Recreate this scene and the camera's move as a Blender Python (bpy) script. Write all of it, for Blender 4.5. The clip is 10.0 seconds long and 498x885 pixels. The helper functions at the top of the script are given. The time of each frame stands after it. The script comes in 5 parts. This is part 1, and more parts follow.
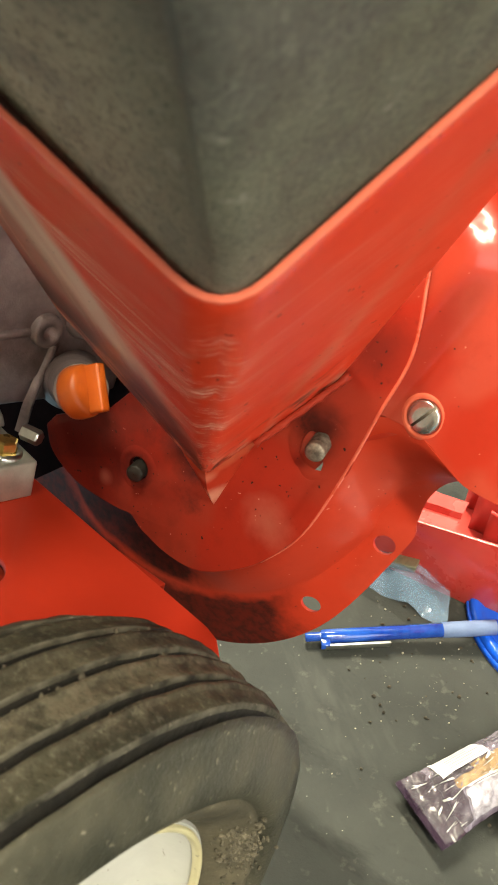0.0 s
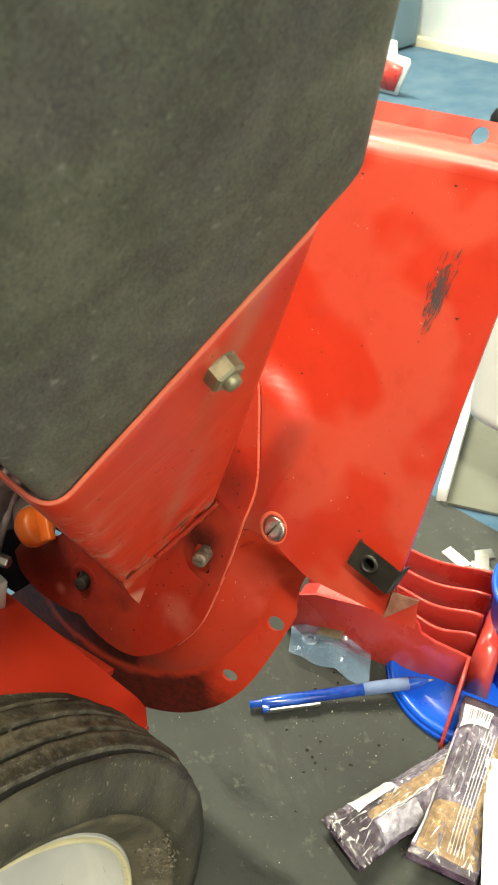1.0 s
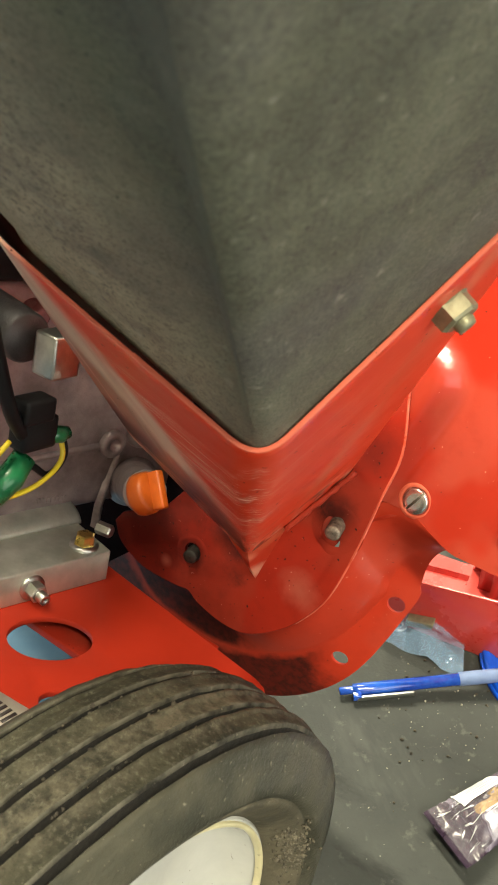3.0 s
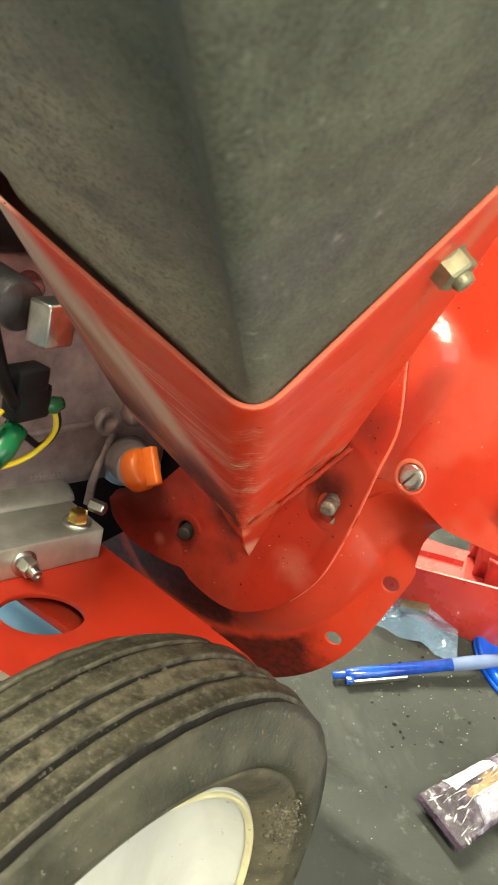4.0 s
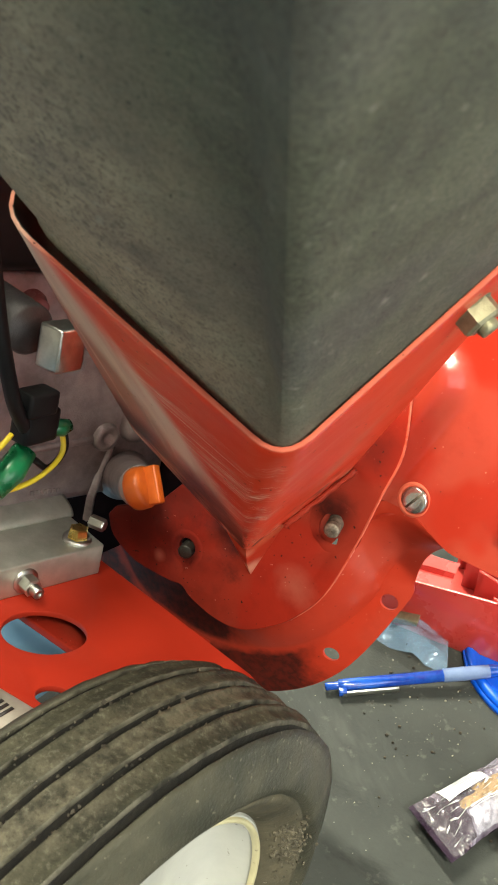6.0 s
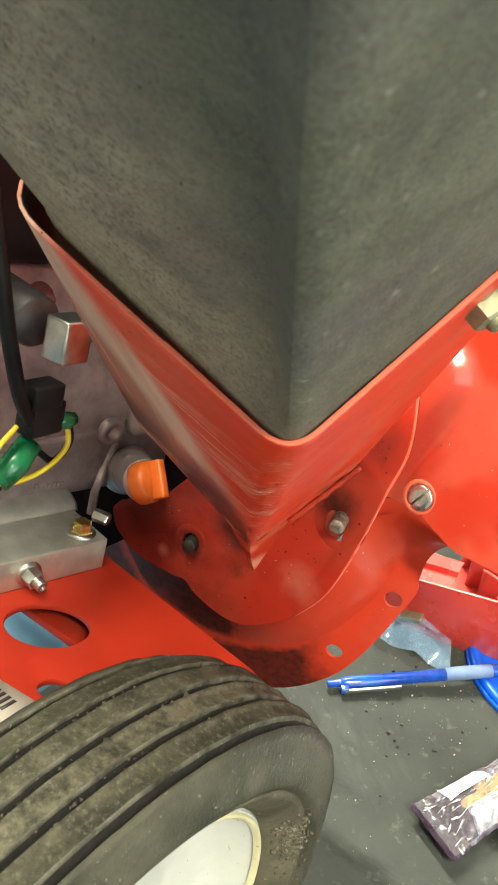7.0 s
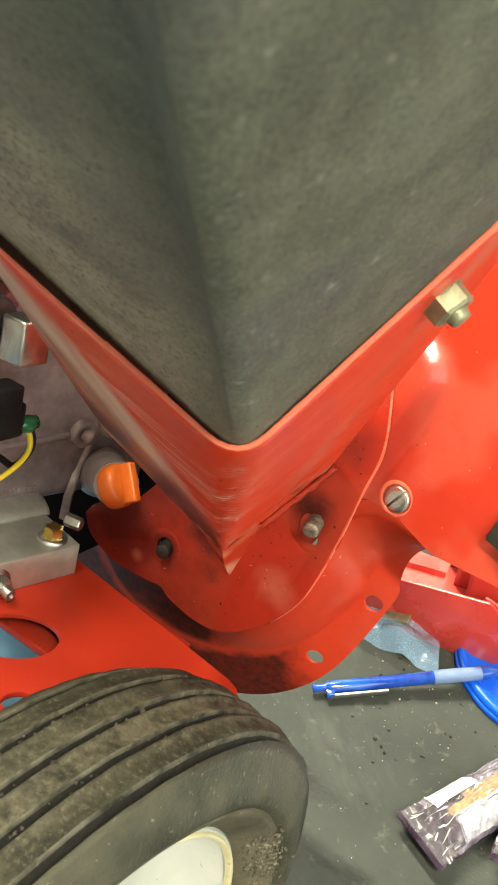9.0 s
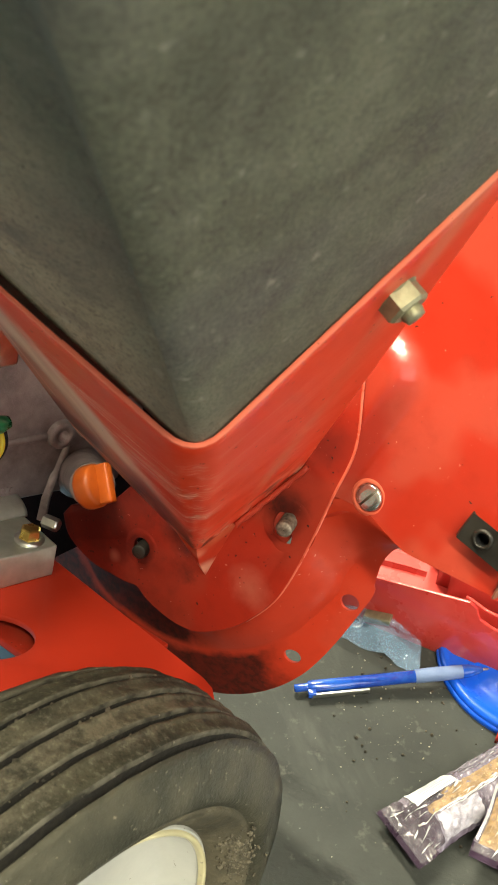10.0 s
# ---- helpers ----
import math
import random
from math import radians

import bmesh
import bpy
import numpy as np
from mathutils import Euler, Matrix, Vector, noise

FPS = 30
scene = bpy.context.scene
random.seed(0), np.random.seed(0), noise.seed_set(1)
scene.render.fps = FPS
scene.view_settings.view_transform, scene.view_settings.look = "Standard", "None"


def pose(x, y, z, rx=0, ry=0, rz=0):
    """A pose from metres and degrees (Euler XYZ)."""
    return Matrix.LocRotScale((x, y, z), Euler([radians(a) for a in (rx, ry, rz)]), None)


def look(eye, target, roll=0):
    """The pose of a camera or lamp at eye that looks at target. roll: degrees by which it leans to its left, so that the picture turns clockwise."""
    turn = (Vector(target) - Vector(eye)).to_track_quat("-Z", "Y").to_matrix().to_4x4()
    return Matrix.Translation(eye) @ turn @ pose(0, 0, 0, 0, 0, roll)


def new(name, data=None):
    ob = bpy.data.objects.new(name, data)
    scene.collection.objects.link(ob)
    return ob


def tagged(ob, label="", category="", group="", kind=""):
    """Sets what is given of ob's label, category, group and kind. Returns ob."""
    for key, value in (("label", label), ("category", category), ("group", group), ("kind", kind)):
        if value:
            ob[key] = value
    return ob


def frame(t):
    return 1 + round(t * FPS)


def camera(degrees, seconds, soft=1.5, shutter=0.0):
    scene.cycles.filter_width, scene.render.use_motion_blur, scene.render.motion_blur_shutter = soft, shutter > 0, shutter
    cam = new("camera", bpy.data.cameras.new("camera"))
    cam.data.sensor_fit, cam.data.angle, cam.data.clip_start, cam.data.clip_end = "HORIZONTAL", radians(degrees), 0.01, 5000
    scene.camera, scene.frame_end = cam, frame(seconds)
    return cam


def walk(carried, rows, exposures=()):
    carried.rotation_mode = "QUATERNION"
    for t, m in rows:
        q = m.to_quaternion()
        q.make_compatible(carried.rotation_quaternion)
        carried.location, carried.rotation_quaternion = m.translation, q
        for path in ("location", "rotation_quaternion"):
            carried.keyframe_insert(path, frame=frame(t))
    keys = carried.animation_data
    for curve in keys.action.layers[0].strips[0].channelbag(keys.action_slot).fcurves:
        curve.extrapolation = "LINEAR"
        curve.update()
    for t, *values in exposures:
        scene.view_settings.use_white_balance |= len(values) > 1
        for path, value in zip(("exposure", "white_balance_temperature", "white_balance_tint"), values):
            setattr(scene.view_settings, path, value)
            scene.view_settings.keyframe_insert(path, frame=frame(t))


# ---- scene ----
cam = camera(31.8, 10.0, 1.8, 0.4)
cam.data.dof.use_dof = True
cam.data.dof.focus_distance, cam.data.dof.aperture_fstop = 0.46, 56.0
PATH = [
    (0, (0.0819, 0.0442, 0.4812), (0.0267, 1.3901, -0.7710), 5.4),
    (0.2, (0.0902, 0.0377, 0.4904), (0.0304, 1.3938, -0.7516), 4.7),
    (0.4, (0.1150, 0.0221, 0.5253), (0.0248, 1.4058, -0.6845), 1.7),
    (0.5, (0.1260, 0.0074, 0.5511), (0.0267, 1.4122, -0.6320), 0.6),
    (0.7, (0.1444, -0.0166, 0.5814), (0.0414, 1.4186, -0.5658), -0.4),
    (0.8, (0.1500, -0.0248, 0.5879), (0.0340, 1.4177, -0.5492), -0.6),
    (1, (0.1518, -0.0331, 0.5833), (0.0386, 1.4168, -0.5437), -1.0),
    (1.2, (0.1536, -0.0294, 0.5732), (0.0304, 1.4214, -0.5529), -1.5),
    (1.4, (0.1408, -0.0230, 0.5594), (0.0138, 1.4232, -0.5704), -1.4),
    (1.5, (0.1270, -0.0193, 0.5538), (0.0037, 1.4260, -0.5778), -1.1),
    (1.7, (0.1095, -0.0147, 0.5502), (-0.0184, 1.4269, -0.5870), -0.5),
    (2, (0.1049, -0.0129, 0.5483), (-0.0221, 1.4297, -0.5870), -0.5),
    (2.5, (0.1030, -0.0147, 0.5529), (-0.0276, 1.4278, -0.5824), -0.5),
    (2.7, (0.0902, -0.0202, 0.5548), (-0.0432, 1.4214, -0.5805), -0.1),
    (3.8, (0.0810, -0.0294, 0.5474), (-0.0432, 1.4076, -0.5943), 1.0),
    (4, (0.0856, -0.0304, 0.5428), (-0.0377, 1.4094, -0.5962), 1.2),
    (4.5, (0.0920, -0.0230, 0.5446), (-0.0138, 1.4159, -0.5971), 1.6),
    (5, (0.0938, -0.0147, 0.5437), (0.0386, 1.4242, -0.6017), 2.7),
    (5.5, (0.0892, -0.0156, 0.5465), (0.0313, 1.4205, -0.6026), 2.7),
    (5.7, (0.0764, -0.0230, 0.5511), (0.0138, 1.4177, -0.5916), 2.8),
    (6, (0.0681, -0.0258, 0.5557), (0.0028, 1.4113, -0.5916), 3.0),
    (7.5, (0.0672, -0.0248, 0.5529), (-0.0083, 1.4085, -0.5989), 3.6),
    (8, (0.0672, -0.0212, 0.5548), (-0.0110, 1.4113, -0.5971), 3.6),
    (8.2, (0.0736, -0.0184, 0.5529), (0.0000, 1.4150, -0.5989), 3.5),
    (8.5, (0.0800, -0.0147, 0.5492), (0.0037, 1.4159, -0.6054), 3.3),
    (9, (0.0819, -0.0110, 0.5465), (0.0064, 1.4186, -0.6100), 2.7),
    (9.5, (0.0902, -0.0120, 0.5456), (0.0294, 1.4196, -0.6090), 2.8),
    (10, (0.0929, -0.0120, 0.5465), (0.0276, 1.4214, -0.6054), 2.6),
]
walk(cam, [(t, look(eye, target, roll)) for t, eye, target, roll in PATH],
     ((0, 0.87, 6500, 10), (0.5, 0.84, 6350, 8), (0.8, 0.84, 6200, 6), (1.0, 0.56, 6350, 8), (1.5, 0.30, 6500, 10), (2.0, 0.57, 6500, 10), (2.5, 0.63, 6480, 10),
      (4.0, 1.06, 6300, 7), (4.5, 1.03, 6280, 7), (5.0, 0.67, 6450, 9), (5.5, 0.62, 6450, 9), (6.0, 0.84, 6000, 8), (7.5, 1.16, 6050, 5), (8.0, 1.16, 6050, 5),
      (9.0, 1.14, 6250, 5), (9.5, 0.92, 6280, 6), (10.0, 0.78, 6400, 8)))

# ---- light ----
world = bpy.data.worlds.new("world")
scene.world = world
world.use_nodes = True
world.node_tree.nodes["Background"].inputs[0].default_value = (0.9, 0.95, 1.0, 1)
world.node_tree.nodes["Background"].inputs[1].default_value = 0.006
scene.view_settings.exposure = 0.0

# room axes: E1 runs along the far wall, E2 towards it
E1 = Vector((math.cos(radians(-41)), math.sin(radians(-41)), 0))
E2 = Vector((math.sin(radians(41)), math.cos(radians(41)), 0))


def room(a, b, z):
    return E1 * a + E2 * b + Vector((0, 0, z))


def lamp(name, a, b, z, length, width, power, colour):
    data = bpy.data.lights.new(name, "AREA")
    data.shape, data.size, data.size_y, data.energy, data.color = "RECTANGLE", length, width, power, colour
    ob = new(name, data)
    ob.matrix_world = Matrix.Translation(room(a, b, z)) @ Matrix.Rotation(radians(-41), 4, "Z")
    return ob


# unseen tubes, added and powered until brightness and highlights fitted
FIXTURES = ((-1.55, 1.15, 1.2, 105), (-0.7, 0.0, 1.2, 52), (1.25, -0.45, 1.2, 62), (0.32, -0.38, 1.2, 18))
for a, b, size, power in FIXTURES:
    lamp("tube_light", a, b, 2.36, size, 0.16, power, (1.0, 0.92, 0.67))
DOOR = (-1.15, 0.95, 0.35, 1.95)
# fill lamp from the east; the window around it is unseen and added
door_data = bpy.data.lights.new("east_fill", "AREA")
door_data.shape, door_data.size, door_data.size_y, door_data.energy, door_data.color = "RECTANGLE", 2.0, 1.5, 5, (1.0, 0.96, 0.9)
new("east_fill", door_data).matrix_world = look(room(2.0, -0.1, 1.15), room(0.0, -0.1, 1.0))

# fill lamp added on the west to brighten the left faces
west_data = bpy.data.lights.new("west_fill", "AREA")
west_data.shape, west_data.size, west_data.size_y, west_data.energy, west_data.color = "RECTANGLE", 1.1, 0.9, 12, (1.0, 0.93, 0.8)
new("west_fill", west_data).matrix_world = look(room(-2.18, 0.0, 1.35), room(0.0, 0.0, 0.9))

# ---- frame of the machine: U along the axle, W up the housing, N out of its face ----
C0 = Vector((0.190, 0.2949, 0.3244))
U = Vector((0.8503, -0.5262, 0.0))
N = Vector((-0.4969, -0.8029, 0.3293)).normalized()
W = N.cross(U)


def L(u, w, n=0.0):
    return C0 + U * u + W * w + N * n


# ---- materials ----
def nodes_of(name):
    m = bpy.data.materials.new(name)
    m.use_nodes = True
    t = m.node_tree
    return m, t, t.nodes["Principled BSDF"]


def tex(t, kind, scale, detail=6.0, rough=0.6, stretch=None):
    co = t.nodes.new("ShaderNodeTexCoord")
    node = t.nodes.new(kind)
    node.inputs["Scale"].default_value = scale
    if kind == "ShaderNodeTexNoise":
        node.inputs["Detail"].default_value = detail
        node.inputs["Roughness"].default_value = rough
    if stretch:
        mp = t.nodes.new("ShaderNodeMapping")
        mp.vector_type = "TEXTURE"
        mp.inputs["Scale"].default_value = stretch[0]
        mp.inputs["Rotation"].default_value = [radians(a) for a in stretch[1]]
        t.links.new(co.outputs["Object"], mp.inputs[0])
        t.links.new(mp.outputs[0], node.inputs["Vector"])
    else:
        t.links.new(co.outputs["Object"], node.inputs["Vector"])
    return node


def band(t, socket, lo, hi, a=0.0, b=1.0):
    n = t.nodes.new("ShaderNodeMapRange")
    n.inputs[1].default_value, n.inputs[2].default_value = lo, hi
    n.inputs[3].default_value, n.inputs[4].default_value = a, b
    t.links.new(socket, n.inputs[0])
    return n.outputs[0]


def mix(t, fac, a, b):
    n = t.nodes.new("ShaderNodeMix")
    n.data_type = "RGBA"
    if isinstance(fac, float):
        n.inputs[0].default_value = fac
    else:
        t.links.new(fac, n.inputs[0])
    for s, v in ((6, a), (7, b)):
        if isinstance(v, tuple):
            n.inputs[s].default_value = (*v, 1)
        else:
            t.links.new(v, n.inputs[s])
    return n.outputs[2]


def bump(t, p, socket, strength, dist):
    n = t.nodes.new("ShaderNodeBump")
    n.inputs["Strength"].default_value, n.inputs["Distance"].default_value = strength, dist
    t.links.new(socket, n.inputs["Height"])
    t.links.new(n.outputs[0], p.inputs["Normal"])


def surface(name, c1, c2, scale, rough, metal=0.0, fine=0.0, grain=400.0, speck=None, coat=0.0, stretch=None, rough2=None):
    """Two tones at one scale, fine relief at another, and specks (colour, scale, lowest value)."""
    m, t, p = nodes_of(name)
    big = tex(t, "ShaderNodeTexNoise", scale, stretch=stretch)
    col = mix(t, band(t, big.outputs[0], 0.35, 0.65), c1, c2)
    if speck:
        sp = tex(t, "ShaderNodeTexNoise", speck[1], 3.0)
        col = mix(t, band(t, sp.outputs[0], speck[2], speck[2] + 0.04), col, speck[0])
    t.links.new(col, p.inputs["Base Color"])
    p.inputs["Metallic"].default_value = metal
    t.links.new(band(t, big.outputs[0], 0.3, 0.7, rough, rough2 if rough2 is not None else rough * 1.3), p.inputs["Roughness"])
    p.inputs["Coat Weight"].default_value = coat
    if fine:
        g = tex(t, "ShaderNodeTexNoise", grain, 4.0)
        bump(t, p, g.outputs[0], fine, 0.001)
    return m


def red_paint(name, base, pale_tone, dirt, lowest, pale_most, coat=0.4, rough=0.24, stain=(), film=()):
    """Enamel with broad paler patches, pale rubbed specks, grime and black specks."""
    m, t, p = nodes_of(name)
    base, pale_tone = (base[0], base[1], base[2] * 0.85), (pale_tone[0], pale_tone[1], pale_tone[2] * 0.85)
    big = tex(t, "ShaderNodeTexNoise", 24.0, 2.0, 0.4)
    col = mix(t, band(t, big.outputs[0], 0.47, 0.56, 0.0, pale_most), base, pale_tone)
    mid = tex(t, "ShaderNodeTexNoise", 52.0, 6.0, 0.65)
    col = mix(t, band(t, mid.outputs[0], 0.5, 0.75, 0.0, 0.35), col, tuple(c * 0.6 for c in base))
    grime = tex(t, "ShaderNodeTexNoise", 21.0, 7.0, 0.68)
    col = mix(t, band(t, grime.outputs[0], lowest, lowest + 0.16, 0.0, 0.9), col, dirt)
    for spot, size, tone, most in film:
        co = t.nodes.new("ShaderNodeTexCoord")
        far = t.nodes.new("ShaderNodeVectorMath")
        far.operation = "DISTANCE"
        far.inputs[1].default_value = spot - Vector((0, 0.25, 0))
        t.links.new(co.outputs["Object"], far.inputs[0])
        ragged = t.nodes.new("ShaderNodeMath")
        ragged.operation = "MULTIPLY_ADD"
        ragged.inputs[1].default_value = size * 1.2
        t.links.new(mid.outputs[0], ragged.inputs[0])
        t.links.new(far.outputs["Value"], ragged.inputs[2])
        col = mix(t, band(t, ragged.outputs[0], size * 1.7, size * 0.8, 0.0, most), col, tone)
    for spot, size in stain:
        co = t.nodes.new("ShaderNodeTexCoord")
        far = t.nodes.new("ShaderNodeVectorMath")
        far.operation = "DISTANCE"
        far.inputs[1].default_value = spot
        t.links.new(co.outputs["Object"], far.inputs[0])
        ragged = t.nodes.new("ShaderNodeMath")
        ragged.operation = "MULTIPLY_ADD"
        ragged.inputs[1].default_value = size * 2.2
        t.links.new(grime.outputs[0], ragged.inputs[0])
        t.links.new(far.outputs["Value"], ragged.inputs[2])
        crumb = tex(t, "ShaderNodeTexNoise", 160.0, 6.0, 0.7)
        both = t.nodes.new("ShaderNodeMath")
        both.operation = "MULTIPLY"
        t.links.new(band(t, ragged.outputs[0], size * 2.5, size * 1.4), both.inputs[0])
        t.links.new(band(t, crumb.outputs[0], 0.36, 0.60, 0.15, 0.95), both.inputs[1])
        col = mix(t, both.outputs[0], col, dirt)
    pale = tex(t, "ShaderNodeTexNoise", 420.0, 2.0)
    col = mix(t, band(t, pale.outputs[0], 0.735, 0.77, 0.0, 0.45), col, (0.75, 0.4, 0.3))
    sp = tex(t, "ShaderNodeTexNoise", 330.0, 2.0)
    low = 0.70 if film else 0.735
    col = mix(t, band(t, sp.outputs[0], low, low + 0.025), col, (0.03, 0.012, 0.01))
    t.links.new(col, p.inputs["Base Color"])
    t.links.new(band(t, big.outputs[0], 0.44, 0.6, rough, rough + 0.1), p.inputs["Roughness"])
    p.inputs["Coat Weight"].default_value = coat
    p.inputs["Coat Roughness"].default_value = 0.15
    p.inputs["Specular IOR Level"].default_value = 0.25 if coat > 0.3 else 0.08
    g = tex(t, "ShaderNodeTexNoise", 70.0, 3.0)
    bump(t, p, g.outputs[0], 0.06, 0.001)
    return m


def chute_paint():
    """Red enamel scraped along the chute's length, its corners rubbed pale, its lip paler, one side dusty."""
    m, t, p = nodes_of("scraped_red_paint")
    uv = t.nodes.new("ShaderNodeUVMap")
    uv.uv_map = "along"
    sep = t.nodes.new("ShaderNodeSeparateXYZ")
    t.links.new(uv.outputs[0], sep.inputs[0])
    across, along = sep.outputs[0], sep.outputs[1]
    # distance from the corner edge, so that scratches run slantwise into it
    off = t.nodes.new("ShaderNodeMath")
    off.operation = "SUBTRACT"
    off.inputs[1].default_value = 0.3125
    t.links.new(across, off.inputs[0])
    fold = t.nodes.new("ShaderNodeMath")
    fold.operation = "ABSOLUTE"
    t.links.new(off.outputs[0], fold.inputs[0])

    def streak(sx, sy, detail, shift=0.0, shear=0.0):
        add = t.nodes.new("ShaderNodeMath")
        add.operation = "MULTIPLY_ADD"
        add.inputs[1].default_value = shear - 0.12
        t.links.new(along, add.inputs[0])
        t.links.new(fold.outputs[0], add.inputs[2])
        vec = t.nodes.new("ShaderNodeCombineXYZ")
        t.links.new(add.outputs[0], vec.inputs[0])
        t.links.new(along, vec.inputs[1])
        mp = t.nodes.new("ShaderNodeMapping")
        mp.inputs["Scale"].default_value = (sx, sy, 1)
        mp.inputs["Location"].default_value = (shift, shift, 0)
        n = t.nodes.new("ShaderNodeTexNoise")
        n.inputs["Scale"].default_value, n.inputs["Detail"].default_value, n.inputs["Roughness"].default_value = 1.0, detail, 0.6
        t.links.new(vec.outputs[0], mp.inputs[0])
        t.links.new(mp.outputs[0], n.inputs["Vector"])
        return n.outputs[0]

    def times(a, b):
        n = t.nodes.new("ShaderNodeMath")
        n.operation = "MULTIPLY"
        t.links.new(a, n.inputs[0])
        t.links.new(b, n.inputs[1])
        return n.outputs[0]

    base = (0.70, 0.050, 0.016)
    big = tex(t, "ShaderNodeTexNoise", 16.0, 5.0)
    col = mix(t, band(t, big.outputs[0], 0.45, 0.68, 0.0, 0.5), base, (0.66, 0.066, 0.024))
    col = mix(t, band(t, streak(40, 2.0, 5.0), 0.56, 0.74, 0.0, 0.1), col, (0.54, 0.11, 0.045))
    where = times(band(t, streak(12, 2.0, 2.0, 5.0, 0.05), 0.38, 0.55), band(t, along, 0.06, 0.3))
    where = times(where, band(t, across, 0.34, 0.40, 1.0, 0.25))
    col = mix(t, times(where, band(t, streak(50, 1.6, 4.0, 3.0, 0.06), 0.54, 0.68, 0.0, 0.16)), col, (0.58, 0.21, 0.11))
    col = mix(t, times(where, band(t, streak(110, 2.0, 3.0, 7.0, 0.02), 0.60, 0.69, 0.0, 0.2)), col, (0.66, 0.30, 0.17))
    def scratch(sx, sy, slope, shift, detail=3.0):
        add = t.nodes.new("ShaderNodeMath")
        add.operation = "MULTIPLY_ADD"
        add.inputs[1].default_value = slope
        t.links.new(fold.outputs[0], add.inputs[0])
        t.links.new(along, add.inputs[2])
        vec = t.nodes.new("ShaderNodeCombineXYZ")
        t.links.new(across, vec.inputs[0])
        t.links.new(add.outputs[0], vec.inputs[1])
        mp = t.nodes.new("ShaderNodeMapping")
        mp.inputs["Scale"].default_value = (sx, sy, 1)
        mp.inputs["Location"].default_value = (shift, shift, 0)
        n = t.nodes.new("ShaderNodeTexNoise")
        n.inputs["Scale"].default_value, n.inputs["Detail"].default_value, n.inputs["Roughness"].default_value = 1.0, detail, 0.55
        t.links.new(vec.outputs[0], mp.inputs[0])
        t.links.new(mp.outputs[0], n.inputs["Vector"])
        return n.outputs[0]

    # groups of pale scratches that slant from the corner edge
    near = times(times(band(t, fold.outputs[0], 0.22, 0.12), band(t, along, 0.95, 0.75)), band(t, along, 0.02, 0.12))
    near = times(near, band(t, across, 0.330, 0.385, 1.0, 0.14))
    group = times(near, band(t, scratch(9, 9, 0.9, 1.5, 2.0), 0.47, 0.61))
    col = mix(t, times(group, band(t, scratch(10, 55, 0.9, 8.0, 4.0), 0.46, 0.58, 0.0, 0.85)), col, (0.64, 0.20, 0.12))
    col = mix(t, times(group, band(t, scratch(12, 130, 1.0, 2.0), 0.53, 0.62, 0.0, 1.0)), col, (0.82, 0.54, 0.42))
    col = mix(t, times(near, band(t, scratch(8, 190, 0.7, 14.0), 0.625, 0.665, 0.0, 0.95)), col, (0.80, 0.54, 0.42))
    # dusty scraped side with one broad tan swath
    slant = t.nodes.new("ShaderNodeMath")
    slant.operation = "MULTIPLY_ADD"
    slant.inputs[1].default_value = 0.18
    t.links.new(along, slant.inputs[0])
    t.links.new(across, slant.inputs[2])
    edge_dust = band(t, slant.outputs[0], 0.296, 0.274)
    side = times(edge_dust, band(t, along, 0.10, 0.34))
    col = mix(t, times(side, band(t, streak(34, 1.2, 6.0, 1.0, 0.06), 0.36, 0.6, 0.62, 1.0)), col, (0.34, 0.19, 0.14))
    rear = times(band(t, across, 0.88, 0.95), band(t, along, 0.10, 0.34))
    col = mix(t, rear, col, (0.30, 0.17, 0.125))
    swath = times(times(band(t, slant.outputs[0], 0.236, 0.262), band(t, slant.outputs[0], 0.312, 0.290)), band(t, along, 0.28, 0.40))
    col = mix(t, times(swath, band(t, streak(30, 1.0, 6.0, 2.0, 0.06), 0.34, 0.54, 0.4, 1.0)), col, (0.68, 0.48, 0.37))
    col = mix(t, times(side, band(t, streak(90, 1.0, 4.0, 2.5, 0.08), 0.57, 0.66, 0.0, 0.75)), col, (0.60, 0.36, 0.26))
    col = mix(t, times(side, band(t, streak(60, 2.2, 6.0, 9.0, 0.06), 0.62, 0.68, 0.0, 0.85)), col, (0.07, 0.018, 0.012))
    # brown oily film low on the dusty side
    oily = times(times(edge_dust, band(t, along, 0.38, 0.22)), band(t, streak(16, 3.0, 5.0, 15.0), 0.30, 0.55, 0.55, 0.95))
    col = mix(t, oily, col, (0.115, 0.024, 0.016))
    # pale rubbed stripe on the other side
    lean = t.nodes.new("ShaderNodeMath")
    lean.operation = "MULTIPLY_ADD"
    lean.inputs[1].default_value = -0.06
    t.links.new(along, lean.inputs[0])
    t.links.new(across, lean.inputs[2])
    stripe = times(times(band(t, lean.outputs[0], 0.398, 0.412), band(t, lean.outputs[0], 0.436, 0.420)), band(t, along, 0.15, 0.3))
    col = mix(t, times(stripe, band(t, streak(20, 2.5, 6.0, 12.0), 0.36, 0.56, 0.1, 0.75)), col, (0.56, 0.16, 0.085))
    # rubbed tip, paler line at the lip, black grime by the weld
    tip = times(band(t, along, 0.16, 0.02), band(t, streak(40, 14, 6.0, 4.0), 0.47, 0.62))
    col = mix(t, tip, col, (0.72, 0.34, 0.22))
    grime = times(band(t, along, 0.24, 0.03), band(t, streak(26, 16, 7.0, 6.0), 0.53, 0.62))
    smut = times(times(band(t, along, 0.30, 0.10), band(t, across, 0.300, 0.280)), band(t, streak(18, 10, 6.0, 11.0), 0.46, 0.56, 0.0, 0.9))
    col = mix(t, smut, col, (0.030, 0.011, 0.009))
    col = mix(t, grime, col, (0.022, 0.010, 0.008))
